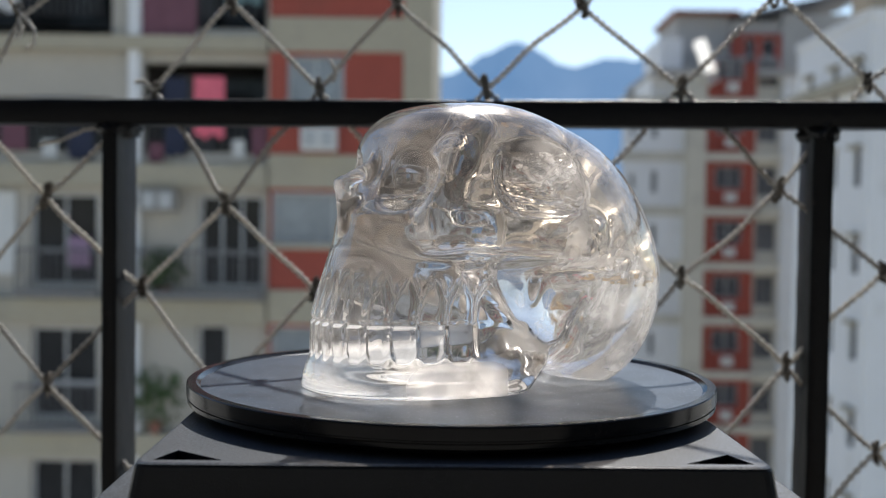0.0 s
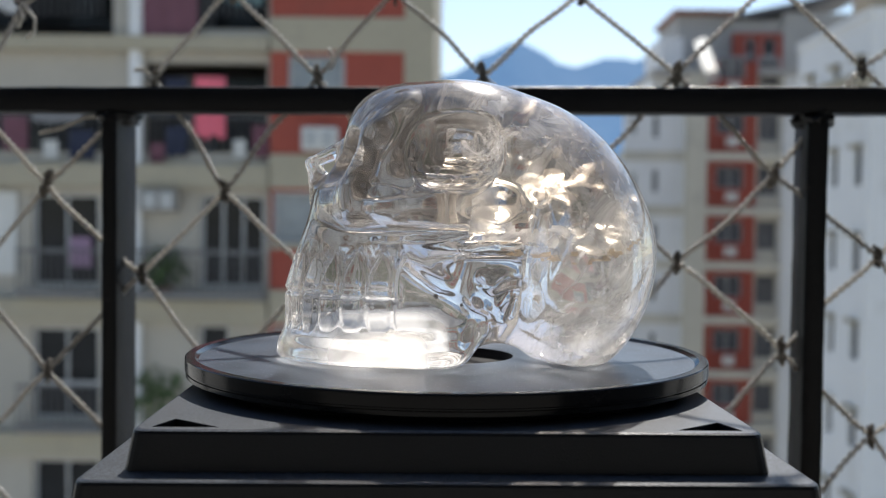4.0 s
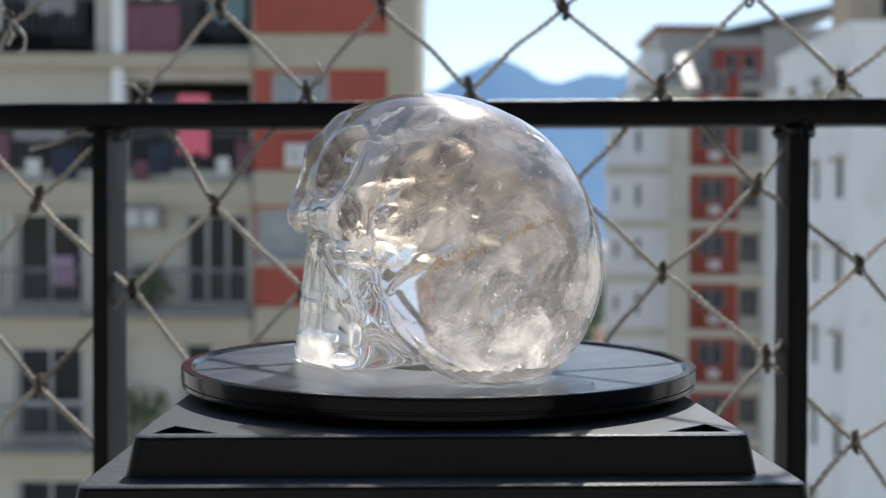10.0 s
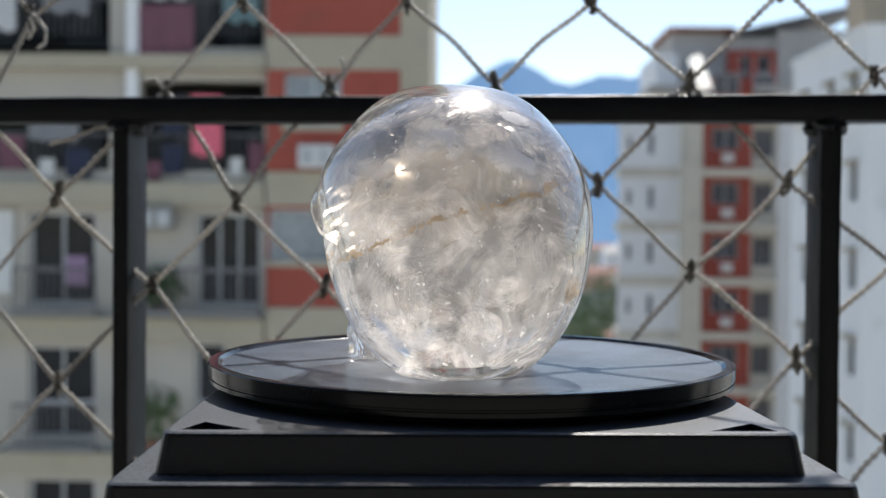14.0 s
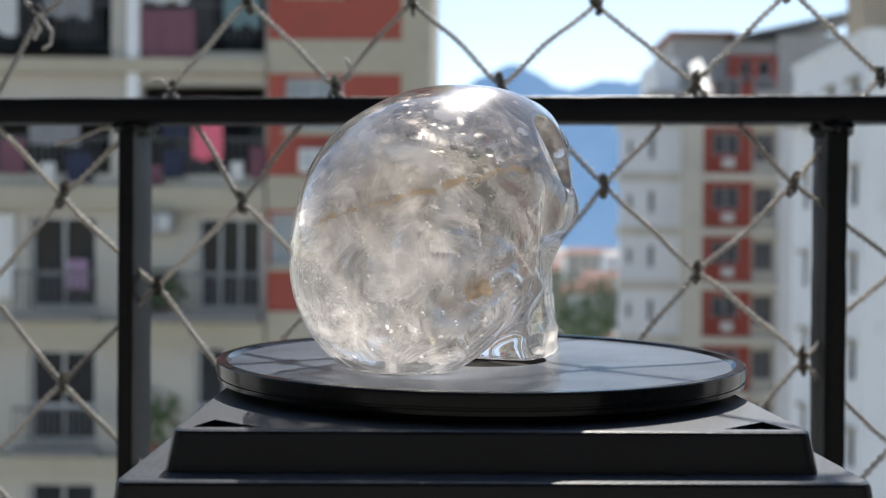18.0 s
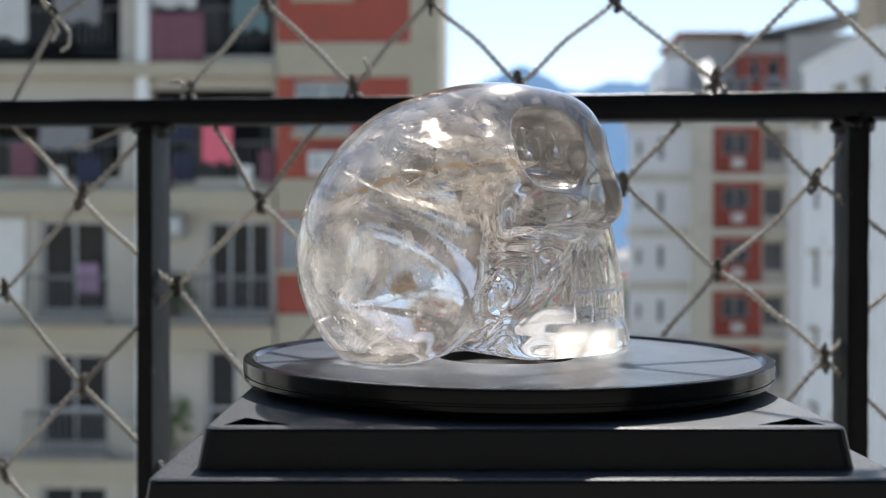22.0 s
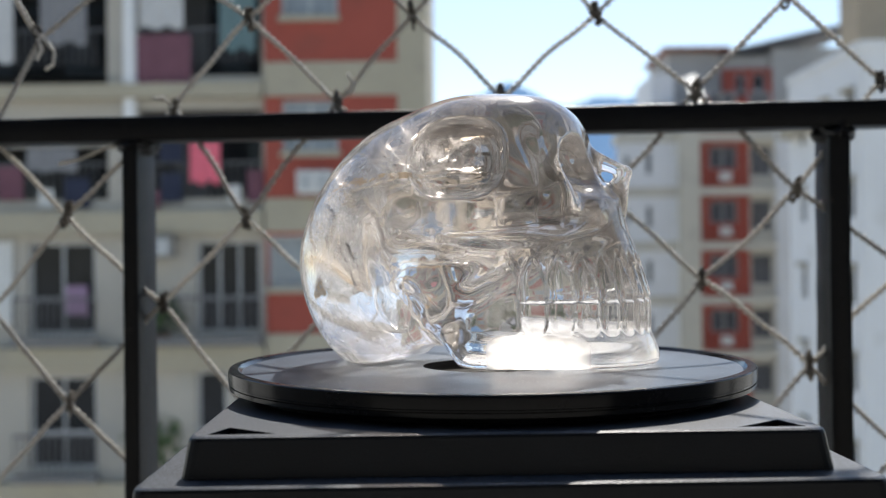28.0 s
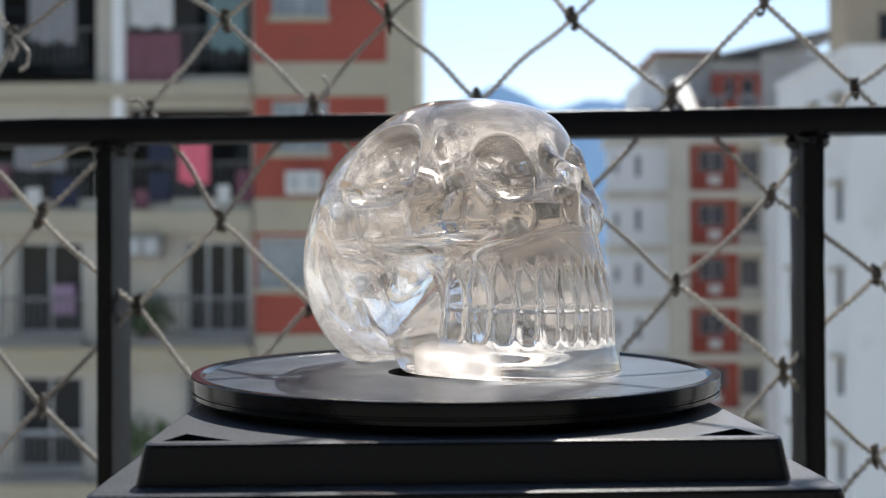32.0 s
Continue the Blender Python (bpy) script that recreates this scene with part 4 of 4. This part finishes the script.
def ground_sheet():
    bm = bmesh.new()
    n = 40
    vs = [[bm.verts.new((-4000 + 200 * i, -600 + 130 * j, -24.0)) for j in range(n + 1)] for i in range(n + 1)]
    for i in range(n):
        for j in range(n):
            bm.faces.new((vs[i][j], vs[i + 1][j], vs[i + 1][j + 1], vs[i][j + 1]))
    return bm


tagged(part("ground", ground_sheet(), CITY), "low city ground between trees and roofs", "ground", kind="structure")


def hills():
    """A ridge of wooded hills 3 km off: peak, saddle, lower shoulder and further peaks."""
    bm = bmesh.new()
    nx, nd = 160, 12
    crest = lambda a: np.interp(a, [-40, -20, -8, -0.4, 1.1, 2.3, 3.0, 3.9, 5.0, 5.9, 7.0, 7.9, 9.2, 11.2, 13, 16, 22, 30, 40], [200, 260, 330, 415, 470, 500, 512, 488, 450, 432, 452, 464, 450, 500, 520, 560, 500, 420, 300])
    rows = []
    for i in range(nx + 1):
        a = -40 + 80 * i / nx
        h = crest(a) + 9 * noise.noise(Vector((a * 1.7, 2, 0))) + 6 * noise.noise(Vector((a * 6, 5, 0)))
        col = []
        for j in range(nd + 1):
            t = j / nd
            dist = 2300 + 900 * t
            z = -24 + (h + 24) * t ** 1.15 + 22 * noise.noise(Vector((a * 0.9, t * 5, 3))) * math.sin(math.pi * t)
            col.append(bm.verts.new((dist * math.sin(radians(a)), dist * math.cos(radians(a)), z)))
        rows.append(col)
    for i in range(nx):
        for j in range(nd):
            bm.faces.new((rows[i][j], rows[i + 1][j], rows[i + 1][j + 1], rows[i][j + 1]))
    return bm


tagged(part("backdrop", hills(), hill_glow_mat(), smooth=True), "wooded mountain ridge on the horizon, its blue haze painted as glow", "mountains", kind="structure")


def window(parent, x0, x1, z0, z1, y, leaves=2, rail=0.36, glass=PANE):
    """A sliding window set back in its opening: frame, one pane a leaf."""
    t = 0.06
    w = (x1 - x0 - 2 * t) / leaves
    win = part("window", wall_grid(x0, x1, z0, z1, y, y + 0.08, [(x0 + t + w * i + 0.03, x0 + t + w * (i + 1) - 0.03, a, c) for i in range(leaves) for a, c in (((z0 + t, z0 + (z1 - z0) * rail), (z0 + (z1 - z0) * rail + 0.09, z1 - t)) if rail else ((z0 + t, z1 - t),))]), FRAME, parent)
    for i in range(leaves):
        part("pane", boxed(x0 + t + w * i + 0.03, x0 + t + w * (i + 1) - 0.03, y + 0.03, y + 0.045, z0 + t, z1 - t), glass, win)
    return win


def cloth(name, x, y, z, w, h, material, parent, label):
    """A hanging cloth with folds."""
    bm = bmesh.new()
    n, k = 14, 6
    for side in (0, 1):
        g = [[bm.verts.new((x + w * (i / n - 0.5), y + 0.03 * math.sin(i * 1.3 + x) * (0.4 + j / k) + 0.012 * side, z - h * j / k * (1 - 0.04 * math.sin(i * 0.9)))) for j in range(k + 1)] for i in range(n + 1)]
        for i in range(n):
            for j in range(k):
                bm.faces.new((g[i][j], g[i + 1][j], g[i + 1][j + 1], g[i][j + 1]))
    return part(name, bm, material, parent, label, None, True)


def leaf_clump(bm, c, r, count, size, rnd):
    for i in range(count):
        d = Vector((rnd.gauss(0, 1), rnd.gauss(0, 1), rnd.gauss(0, 1))).normalized() * r * rnd.random() ** 0.45
        a = Vector((rnd.gauss(0, 1), rnd.gauss(0, 1), rnd.gauss(0, 1))).normalized()
        b = a.orthogonal().normalized()
        p = Vector(c) + d
        s = size * rnd.uniform(0.6, 1.4)
        bm.faces.new([bm.verts.new(p + a * s), bm.verts.new(p + b * s * 0.5), bm.verts.new(p - a * s), bm.verts.new(p - b * s * 0.5)])
    return bm


def potted_plant(x, y, z, h, seed):
    rnd = random.Random(seed)
    th = tagged(new("potted_plant"), "green leafy potted plant on the facing balcony", "plant", "plants on the facing balconies")
    th.matrix_basis = pose(x, y, z)
    part("pot", lathe([(0.0, 0.0), (0.12, 0.0), (0.17, 0.28), (0.18, 0.30), (0.16, 0.30), (0.15, 0.26), (0.0, 0.26)], 20), ROOF_TILE, th)
    part("foliage", leaf_clump(bmesh.new(), (0, 0, 0.3 + h * 0.4), h * 0.5, 260, 0.10, rnd), LEAF, th)
    return th


# the facing apartment house with grey balconies and a red stair side
FY = 25.0
house = tagged(new("apartment_building"), "grey and brick-red apartment building with balconies and hanging washing", "building")
STOREY, LEVEL = 3.2, -0.83
levels = range(-6, 6)
grey_open, red_open = [], []
for k in levels:
    z = LEVEL + STOREY * k
    for x0, x1 in ((-16.0, -14.4), (-13.4, -11.7), (-10.25, -8.62), (-6.22, -4.66)):
        grey_open.append((x0, x1, z + 0.03, z + 2.2))
    if k == 1:
        grey_open = [o for o in grey_open if o[2] != z + 0.03] + [(-13.4, -8.30, z + 0.03, z + 1.30), (-7.55, -4.62, z + 0.03, z + 2.15)]
    if k == 2:
        grey_open = [o for o in grey_open if o[2] != z + 0.03] + [(-13.4, -8.30, z - 0.42, z + 2.15), (-7.55, -4.62, z - 0.25, z + 2.15)]
    if k == -1:
        grey_open = [o if o[2:] != (z + 0.03, z + 2.2) or o[0] != -6.22 else (-6.25, -5.50, z + 0.03, z + 2.3) for o in grey_open]
    red_open.append((-4.1 if k > 0 else -4.45, -2.75 if k > 0 else -1.50, z + 1.10, z + 2.32))
part("wall", wall_grid(-17.0, -4.55, LEVEL - STOREY * 7, LEVEL + STOREY * 6, FY, FY + 0.28, grey_open), WALL_GREY, house, "pale grey rendered wall")
part("wall", wall_grid(-4.50, -1.36, LEVEL - STOREY * 7, LEVEL + STOREY * 6, FY - 0.25, FY + 0.10, red_open), WALL_RED, house, "brick-red painted wall")
part("wall", boxed(-1.36, -0.66, FY - 0.30, FY + 9.0, LEVEL - STOREY * 7, LEVEL + STOREY * 6), WALL_BEIGE, house, "beige corner pier")
part("wall", boxed(-17.0, -1.37, FY + 2.6, FY + 2.8, LEVEL - STOREY * 7, LEVEL + STOREY * 6), ROOM_SHADE, house, "inner wall painted dark for room shade")
part("roof", boxed(-17.2, -0.5, FY - 0.5, FY + 9.2, LEVEL + STOREY * 6, LEVEL + STOREY * 6 + 0.4), CONCRETE, house)
part("drain_pipe", tube(bmesh.new(), [(-7.72, FY - 0.12, LEVEL - STOREY * 7), (-7.72, FY - 0.12, LEVEL + STOREY * 6)], 0.16, 12), WALL_WHITE, house, "white drain pipe")
for k in levels:
    z = LEVEL + STOREY * k
    part("floor_band", boxed(-17.0, -4.55, FY - 0.35, FY + 2.6, z - 0.80, z - (0.46 if k == 2 else 0.28)), WALL_BEIGE, house, "beige floor slab")
    part("floor_band", boxed(-4.50, -1.36, FY - 0.32, FY + 2.6, z - 0.80, z + 0.0), WALL_BEIGE, house, "beige floor band")
    for o in grey_open:
        if abs(o[2] - z - 0.03) < 0.5:
            if k in (1, 2):
                rail = part("balcony_rail", boxed(o[0], o[1], FY - 0.06, FY - 0.02, z + 0.85, z + 0.90), DARK_STEEL, house)
                for i in range(int((o[1] - o[0]) / 0.16)):
                    part("bar", boxed(o[0] + 0.16 * i + 0.02, o[0] + 0.16 * i + 0.045, FY - 0.055, FY - 0.03, z + 0.03, z + 0.85), DARK_STEEL, rail)
                # shutter darkened as well, to deepen the shade of the recess
                part("shutter", boxed(o[0] + 0.4, o[0] + 1.3, FY + 1.6, FY + 1.66, z + 0.03, o[3] - 0.1), DARK_STEEL, house)
                part("pane", boxed(o[0] + 1.32, o[1] - 0.3, FY + 1.6, FY + 1.63, z + 0.03, o[3] - 0.1), PANE, house)
            else:
                window(house, o[0], o[1], o[2], o[3], FY + 0.14, (1 if k == -1 else 3) if o[0] > -7 else 2)
    for o in red_open:
        if abs(o[2] - z - 1.10) < 0.01:
            window(house, o[0], o[1], o[2], o[3], FY - 0.12, 2, 0, PALE_PANE)
            part("sill", boxed(o[0] - 0.05, o[1] + 0.05, FY - 0.36, FY - 0.2, o[2] - 0.14, o[2]), WALL_BEIGE, house, "beige window sill")
LEDGE = mat("dark_grey_ledge", (0.20, 0.195, 0.19), 0.85, 0, 0.15, 1.0, 12, 0.2)
for k in (-3, -2, -1, 0):
    z = LEVEL + STOREY * k
    for x0, x1 in ((-10.4, -8.45), (-7.6, -4.60)) if k != -1 else ((-10.4, -8.45),):
        part("balcony_ledge", boxed(x0, x1, FY - 0.62, FY - 0.352, z - 0.24, z - 0.06, bevel=0.01), LEDGE, house, "dark grey balcony ledge")
        rail = part("balcony_rail", boxed(x0, x1, FY - 0.60, FY - 0.55, z + 0.86, z + 0.92), DARK_STEEL, house)
        for i in range(int((x1 - x0) / 0.15) + 1):
            part("bar", boxed(x0 + 0.15 * i, x0 + 0.15 * i + 0.022, FY - 0.59, FY - 0.565, z - 0.06, z + 0.86), DARK_STEEL, rail)
for x, z in ((-7.05, 1.25), (-3.3, 2.72), (-3.0, -3.2)):
    ac = part("air_conditioner", boxed(x - 0.42, x + 0.42, FY - 0.62, FY - 0.25, z - 0.27, z + 0.27, bevel=0.03), AC_DULL if z == 1.25 else AC_MAT, house, "air conditioner box")
    for s in (-0.2, 0.2):
        part("grille", boxed(x + s - 0.14, x + s + 0.14, FY - 0.64, FY - 0.615, z - 0.18, z + 0.18), FRAME, ac)
for name, x, z, w, h, m, lab in (("towel", -5.95, 4.18, 0.72, 1.42, PINK, "pink hanging towel"), ("towel", -4.75, 3.05, 0.40, 0.75, WINE, "wine-red hanging cloth"), ("towel", -6.75, 3.0, 0.5, 0.7, NAVY, "dark blue hanging cloth"), ("towel", -5.25, 2.7, 0.3, 0.45, AC_MAT, "white hanging cloth"),
                                 ("towel", -7.2, 2.6, 0.35, 0.45, WINE, "wine-red hanging cloth"), ("towel", -9.05, 0.35, 0.50, 0.70, MAUVE, "mauve cloth in the window"), ("towel", -9.75, 2.65, 0.35, 0.45, AC_MAT, "white hanging cloth"), ("towel", -9.0, 2.9, 0.6, 0.7, NAVY, "dark blue hanging cloth"),
                                 ("towel", -7.0, 6.3, 1.5, 1.2, WINE, "wine-red hanging blanket"), ("towel", -6.75, 4.15, 0.55, 0.9, NAVY, "dark blue hanging cloth"),
                                 ("curtain", -6.95, 7.6, 1.05, 1.15, CURTAIN, "pale grey hanging curtain"), ("curtain", -5.15, 7.6, 0.85, 1.7, TEAL, "dull teal curtain"), ("curtain", -9.3, 7.6, 1.1, 1.5, GREY_CLOTH, "grey hanging curtain"), ("curtain", -11.2, 7.6, 1.4, 1.9, CURTAIN, "pale grey hanging curtain"),
                                 ("curtain", -9.6, 3.62, 1.2, 0.55, GREY_CLOTH, "grey hanging cloth"), ("towel", -10.6, 3.2, 0.6, 0.8, WINE, "wine-red hanging cloth")):
    cloth(name, x, FY - 0.10 if z < 2 else FY - 0.14, z, w, h, m, house, lab)
part("side_panel", boxed(-11.6, -10.58, FY - 0.10, FY - 0.02, LEVEL + 0.25, LEVEL + 2.25, bevel=0.01), AC_MAT, house, "white boarded panel")
for i, (x, z, h) in enumerate(((-7.0, LEVEL - 0.28, 1.1), (-7.2, LEVEL - STOREY - 0.28, 1.5), (-5.6, LEVEL - STOREY - 0.28, 0.9), (-5.2, LEVEL - STOREY - 0.28, 1.1), (-9.6, LEVEL - 2 * STOREY - 0.28, 1.2))):
    potted_plant(x, FY - 0.17, z, h, i)

# tower with a red column of windows
TY = 58.0
tower = tagged(new("apartment_tower"), "beige and white apartment tower with a brick-red window bay", "building")
TS, TL = 2.95, 1.30
tl = range(-9, 3)
white_open, red2, grey2 = [], [], []
for k in tl:
    z = TL + TS * k
    white_open += [(9.20, 9.50, z + 1.2, z + 2.0), (10.35, 10.70, z + 1.0, z + 2.2)]
    red2.append((13.75, 15.25, z + 1.25, z + 2.45))
    grey2.append((16.05, 17.15, z + 0.85, z + 2.45))
z0, z1 = TL - TS * 9, TL + TS * 2 + 1.4
part("wall", wall_grid(8.80, 12.10, z0, z1 - 1.3, TY, TY + 0.3, [o for o in white_open if o[3] < z1 - 1.4]), WALL_WHITE, tower, "white rendered wall")
part("wall", boxed(12.10, 13.20, TY - 0.5, TY + 0.3, z0, z1), TOWER_BEIGE, tower, "beige pier")
part("wall", wall_grid(13.20, 15.90, z0, z1 + 0.75, TY - 0.2, TY + 0.2, red2), WALL_RED, tower, "brick-red window bay")
part("wall", wall_grid(15.90, 17.30, z0, z1, TY, TY + 0.3, grey2), TOWER_BEIGE, tower, "beige wall")
part("wall", boxed(17.30, 18.6, TY - 0.4, TY + 0.3, z0, z1), WALL_WHITE, tower, "white pier")
part("wall", boxed(10.4, 18.4, TY + 1.8, TY + 9, z0, z1 - 0.02), ROOM_SHADE, tower, "inner wall painted dark for room shade")
part("wall", boxed(10.35, 12.10, TY + 0.6, TY + 6, z1 - 1.3, z1 + 0.2), WALL_WHITE, tower, "white set-back wall")
part("wall", boxed(11.2, 12.45, TY + 2.6, TY + 8, z1 + 0.36, z1 + 2.5), WALL_WHITE, tower, "white set-back wall")
for k in tl:
    z = TL + TS * k
    part("floor_band", boxed(8.78, 12.09, TY - 0.06, TY + 1.8, z - 0.25, z + 0.28), TOWER_BEIGE, tower, "beige floor band")
    part("floor_band", boxed(13.21, 17.29, TY - 0.45, TY + 1.8, z - 0.22, z + 0.22), TOWER_BEIGE, tower, "beige floor band")
    if -6 < k:
        for x0, x1, q, r in [o for o in white_open[2 * (k + 9):2 * (k + 9) + 2] if o[3] < z1 - 1.4]:
            window(tower, x0, x1, q, r, TY + 0.14, 1, 0, TOWER_PANE)
        window(tower, *red2[k + 9], TY - 0.05, 2, 0, TOWER_PANE)
        window(tower, *grey2[k + 9], TY + 0.14, 2, 0, TOWER_PANE)
        part("air_conditioner", boxed(14.25, 14.85, TY - 0.65, TY - 0.21, z + 0.55, z + 1.02, bevel=0.03), AC_MAT, tower, "white air conditioner box")
part("roof", boxed(10.3, 13.19, TY - 0.6, TY + 9.2, z1, z1 + 0.35), CONCRETE, tower)
part("roof", boxed(13.21, 15.89, TY + 0.21, TY + 9.2, z1, z1 + 0.35), CONCRETE, tower)
part("roof", boxed(15.91, 18.7, TY - 0.6, TY + 9.2, z1, z1 + 0.35), CONCRETE, tower)
# set-back top storey with a red window bay and shallow roofs
top = part("penthouse", boxed(12.6, 15.7, TY + 5.2, TY + 11, z1 + 0.36, z1 + 4.2), CONCRETE, tower, "grey set-back top storey")
part("penthouse", boxed(15.72, 22.0, TY + 5.0, TY + 11, z1 + 0.36, z1 + 3.9), CONCRETE, tower, "grey set-back top storey")
part("window_bay", wall_grid(15.75, 18.6, z1 + 0.9, z1 + 3.1, TY + 4.6, TY + 4.99, [(16.5, 17.05, z1 + 1.2, z1 + 2.8), (17.5, 18.2, z1 + 1.2, z1 + 2.8)]), WALL_RED, tower, "brick-red roof window bay")
for x0, x1 in ((16.5, 17.05), (17.5, 18.2)):
    window(tower, x0, x1, z1 + 1.2, z1 + 2.8, TY + 4.75, 1)
part("penthouse_roof", boxed(12.3, 16.2, TY + 4.6, TY + 11.2, z1 + 4.2, z1 + 4.45), ROOF_TILE, tower, "dull red flat roof")
SLATE = mat("dark_grey_roof_sheet", (0.13, 0.135, 0.15), 0.7, 0, 0.15, 0.8, 10, 0.2)
pent = bmesh.new()
vs = [pent.verts.new((x, y, z1 + z + (x - 16.2) * 0.22)) for z in (3.95, 4.2) for x, y in ((16.2, TY + 4.3), (24.0, TY + 4.3), (24.0, TY + 11.4), (16.2, TY + 11.4))]
for q in ((3, 2, 1, 0), (4, 5, 6, 7), (0, 1, 5, 4), (1, 2, 6, 5), (2, 3, 7, 6), (3, 0, 4, 7)):
    pent.faces.new([vs[i] for i in q])
part("penthouse_roof", pent, SLATE, tower, "sloping dark grey sheet roof")
part("penthouse", boxed(18.65, 23.8, TY + 4.7, TY + 4.98, z1 + 0.36, z1 + 4.3), CONCRETE, tower, "grey set-back top storey")

# added white strip in place of a roof glint, placed to fit the camera's view
GLINT_WHITE = translucent(mat("glint_strip_white", (0.90, 0.90, 0.88), 0.5, 0, 0.03, 2, 20, 0.1), 0.9)
part("glint_strip", boxed(-0.33, 0.33, -0.02, 0.02, -1.25, 1.25, bevel=0.01), GLINT_WHITE, tower, "translucent white strip standing in for a bright glint", pose(13.03, TY - 0.9, 9.25, 12, -24, 0))

# nearer white block, its side running away from us
block = tagged(new("white_apartment_block"), "white rendered apartment block with slit windows", "building")
bx, by0, by1 = 13.80, 36.0, 44.0
side_open = []
for k in range(-6, 3):
    z = -1.9 + 3.05 * k
    side_open += [(0.8, 1.5, z + 1.0, z + 2.3), (3.2, 3.8, z + 1.0, z + 2.3), (6.0, 6.6, z + 1.0, z + 2.3)]
zt = 7.85
wall = part("wall", wall_grid(0.0, by1 - by0, -24.0, zt, 0.0, 0.3, side_open), WALL_WHITE, block, "white side wall with slit windows", pose(bx, by0, 0, 0, 0, 90) @ Matrix.Diagonal((1, -1, 1, 1)))
part("wall", boxed(bx + 0.302, 27.0, by0, by0 + 0.3, -24.0, zt), WALL_WHITE, block, "plain white front wall")
part("wall", boxed(bx + 1.6, 26.9, by0 + 1.5, by1, -24.0, zt - 0.1), ROOM_SHADE, block, "inner wall painted dark for room shade")
for x0, x1, q, r in side_open:
    part("window", boxed(bx + 0.12, bx + 0.16, by0 + x0, by0 + x1, q, r), PANE, block)
    part("hood", boxed(bx - 0.22, bx - 0.003, by0 + x0 - 0.15, by0 + x1 + 0.15, r, r + 0.14), WALL_BEIGE, block, "beige window hood")
part("ledge", boxed(bx - 0.45, bx - 0.004, by0, by1, zt - 2.3, zt - 1.9), WALL_BEIGE, block, "beige ledge")
part("parapet", boxed(bx - 0.1, 27.0, by0 - 0.1, by1, zt, zt + 0.25), WALL_WHITE, block)
TAN = mat("tan_hut_render", (0.36, 0.30, 0.22), 0.9, 0, 0.15, 0.8, 9, 0.2)
part("roof_hut", boxed(15.9, 26.0, 42.0, 43.9, zt + 0.25, zt + 4.2), TAN, block, "tan roof hut")
for x0 in (17.2, 19.2):
    part("hut_window", boxed(x0, x0 + 0.7, 41.97, 42.03, zt + 1.6, zt + 2.7), PANE, block)


def tree(x, y, base, h, seed):
    rnd = random.Random(seed)
    th = tagged(new("tree"), "leafy green city tree between the buildings", "tree", "trees between the buildings")
    th.matrix_basis = pose(x, y, base)
    bm = bmesh.new()
    tube(bm, [(0, 0, 0), (0.2, 0.1, h * 0.3), (0.1, 0.3, h * 0.6)], [0.4, 0.3, 0.16], 8)
    crown = bmesh.new()
    for i in range(9):
        a = rnd.uniform(0, 6.28)
        tip = Vector((math.cos(a) * h * rnd.uniform(0.1, 0.28), math.sin(a) * h * rnd.uniform(0.1, 0.28), h * rnd.uniform(0.6, 0.95)))
        tube(bm, [(0.15, 0.15, h * 0.42), tip * 0.7 + Vector((0, 0, h * 0.1)), tip], [0.16, 0.09, 0.03], 5)
        leaf_clump(crown, tip, h * 0.16, 220, 0.32, rnd)
    part("trunk", bm, BARK, th)
    part("crown", crown, LEAF, th)
    return th


for i, (x, y, h) in enumerate(((5.5, 70, 19), (9.5, 76, 17), (3.0, 80, 18), (7.0, 96, 20), (12, 110, 20), (1.5, 66, 15), (4.5, 120, 21), (9, 140, 22), (0.5, 100, 18))):
    tree(x, y, -24.0, h, i)


def low_house(x, y, w, d, h, material, roof):
    th = tagged(new("house"), "low distant house with a tiled roof", "house", "low distant houses")
    th.matrix_basis = pose(x, y, -24.0)
    part("wall", boxed(-w / 2, w / 2, 0, d, 0, h), material, th)
    bm = bmesh.new()
    vs = [bm.verts.new(p) for p in ((-w / 2 - 0.4, -0.4, h), (w / 2 + 0.4, -0.4, h), (w / 2 + 0.4, d + 0.4, h), (-w / 2 - 0.4, d + 0.4, h), (-w / 2, d / 2, h + 2.2), (w / 2, d / 2, h + 2.2))]
    for q in ((0, 1, 5, 4), (2, 3, 4, 5), (0, 4, 3), (1, 2, 5), (3, 2, 1, 0)):
        bm.faces.new([vs[i] for i in q])
    part("roof", bm, roof, th)
    for i in range(3):
        for j in range(max(1, int(h / 3))):
            part("window", boxed(-w / 3 + i * w / 3 - 0.5, -w / 3 + i * w / 3 + 0.5, -0.05, 0.05, 1 + 3 * j, 2.3 + 3 * j), PANE, th)
    return th


hr = random.Random(5)
for i in range(46):
    y = hr.uniform(90, 520)
    low_house(y * hr.uniform(-0.02, 0.22), y, hr.uniform(8, 16), hr.uniform(8, 14), hr.choice((6, 9, 12, 15, 18)) * (1 if y > 150 else 0.6), hr.choice((WALL_WHITE, WALL_BEIGE, WALL_GREY)), hr.choice((ROOF_TILE, CONCRETE, ROOF_TILE)))



def motions():
    """The disc and the skull turn together, once in about 45 seconds, clockwise from above."""
    times = [0, 4, 8, 12, 16, 20, 24, 28, 32]
    face = lambda t: 209.86 - 8.017 * t
    walk(skull, [(t, pose(0, 0, DISC_Z + 0.0003, 0, 0, face(t)) @ Matrix.Translation(SKULL_OFF)) for t in times])
    walk(disc, [(t, pose(0, 0, DISC_Z, 0, 0, face(t))) for t in times])


SKULL_OFF = (-0.0014, 0.0131, 0.0)      # the carving stands a little off the disc's axis
motions()
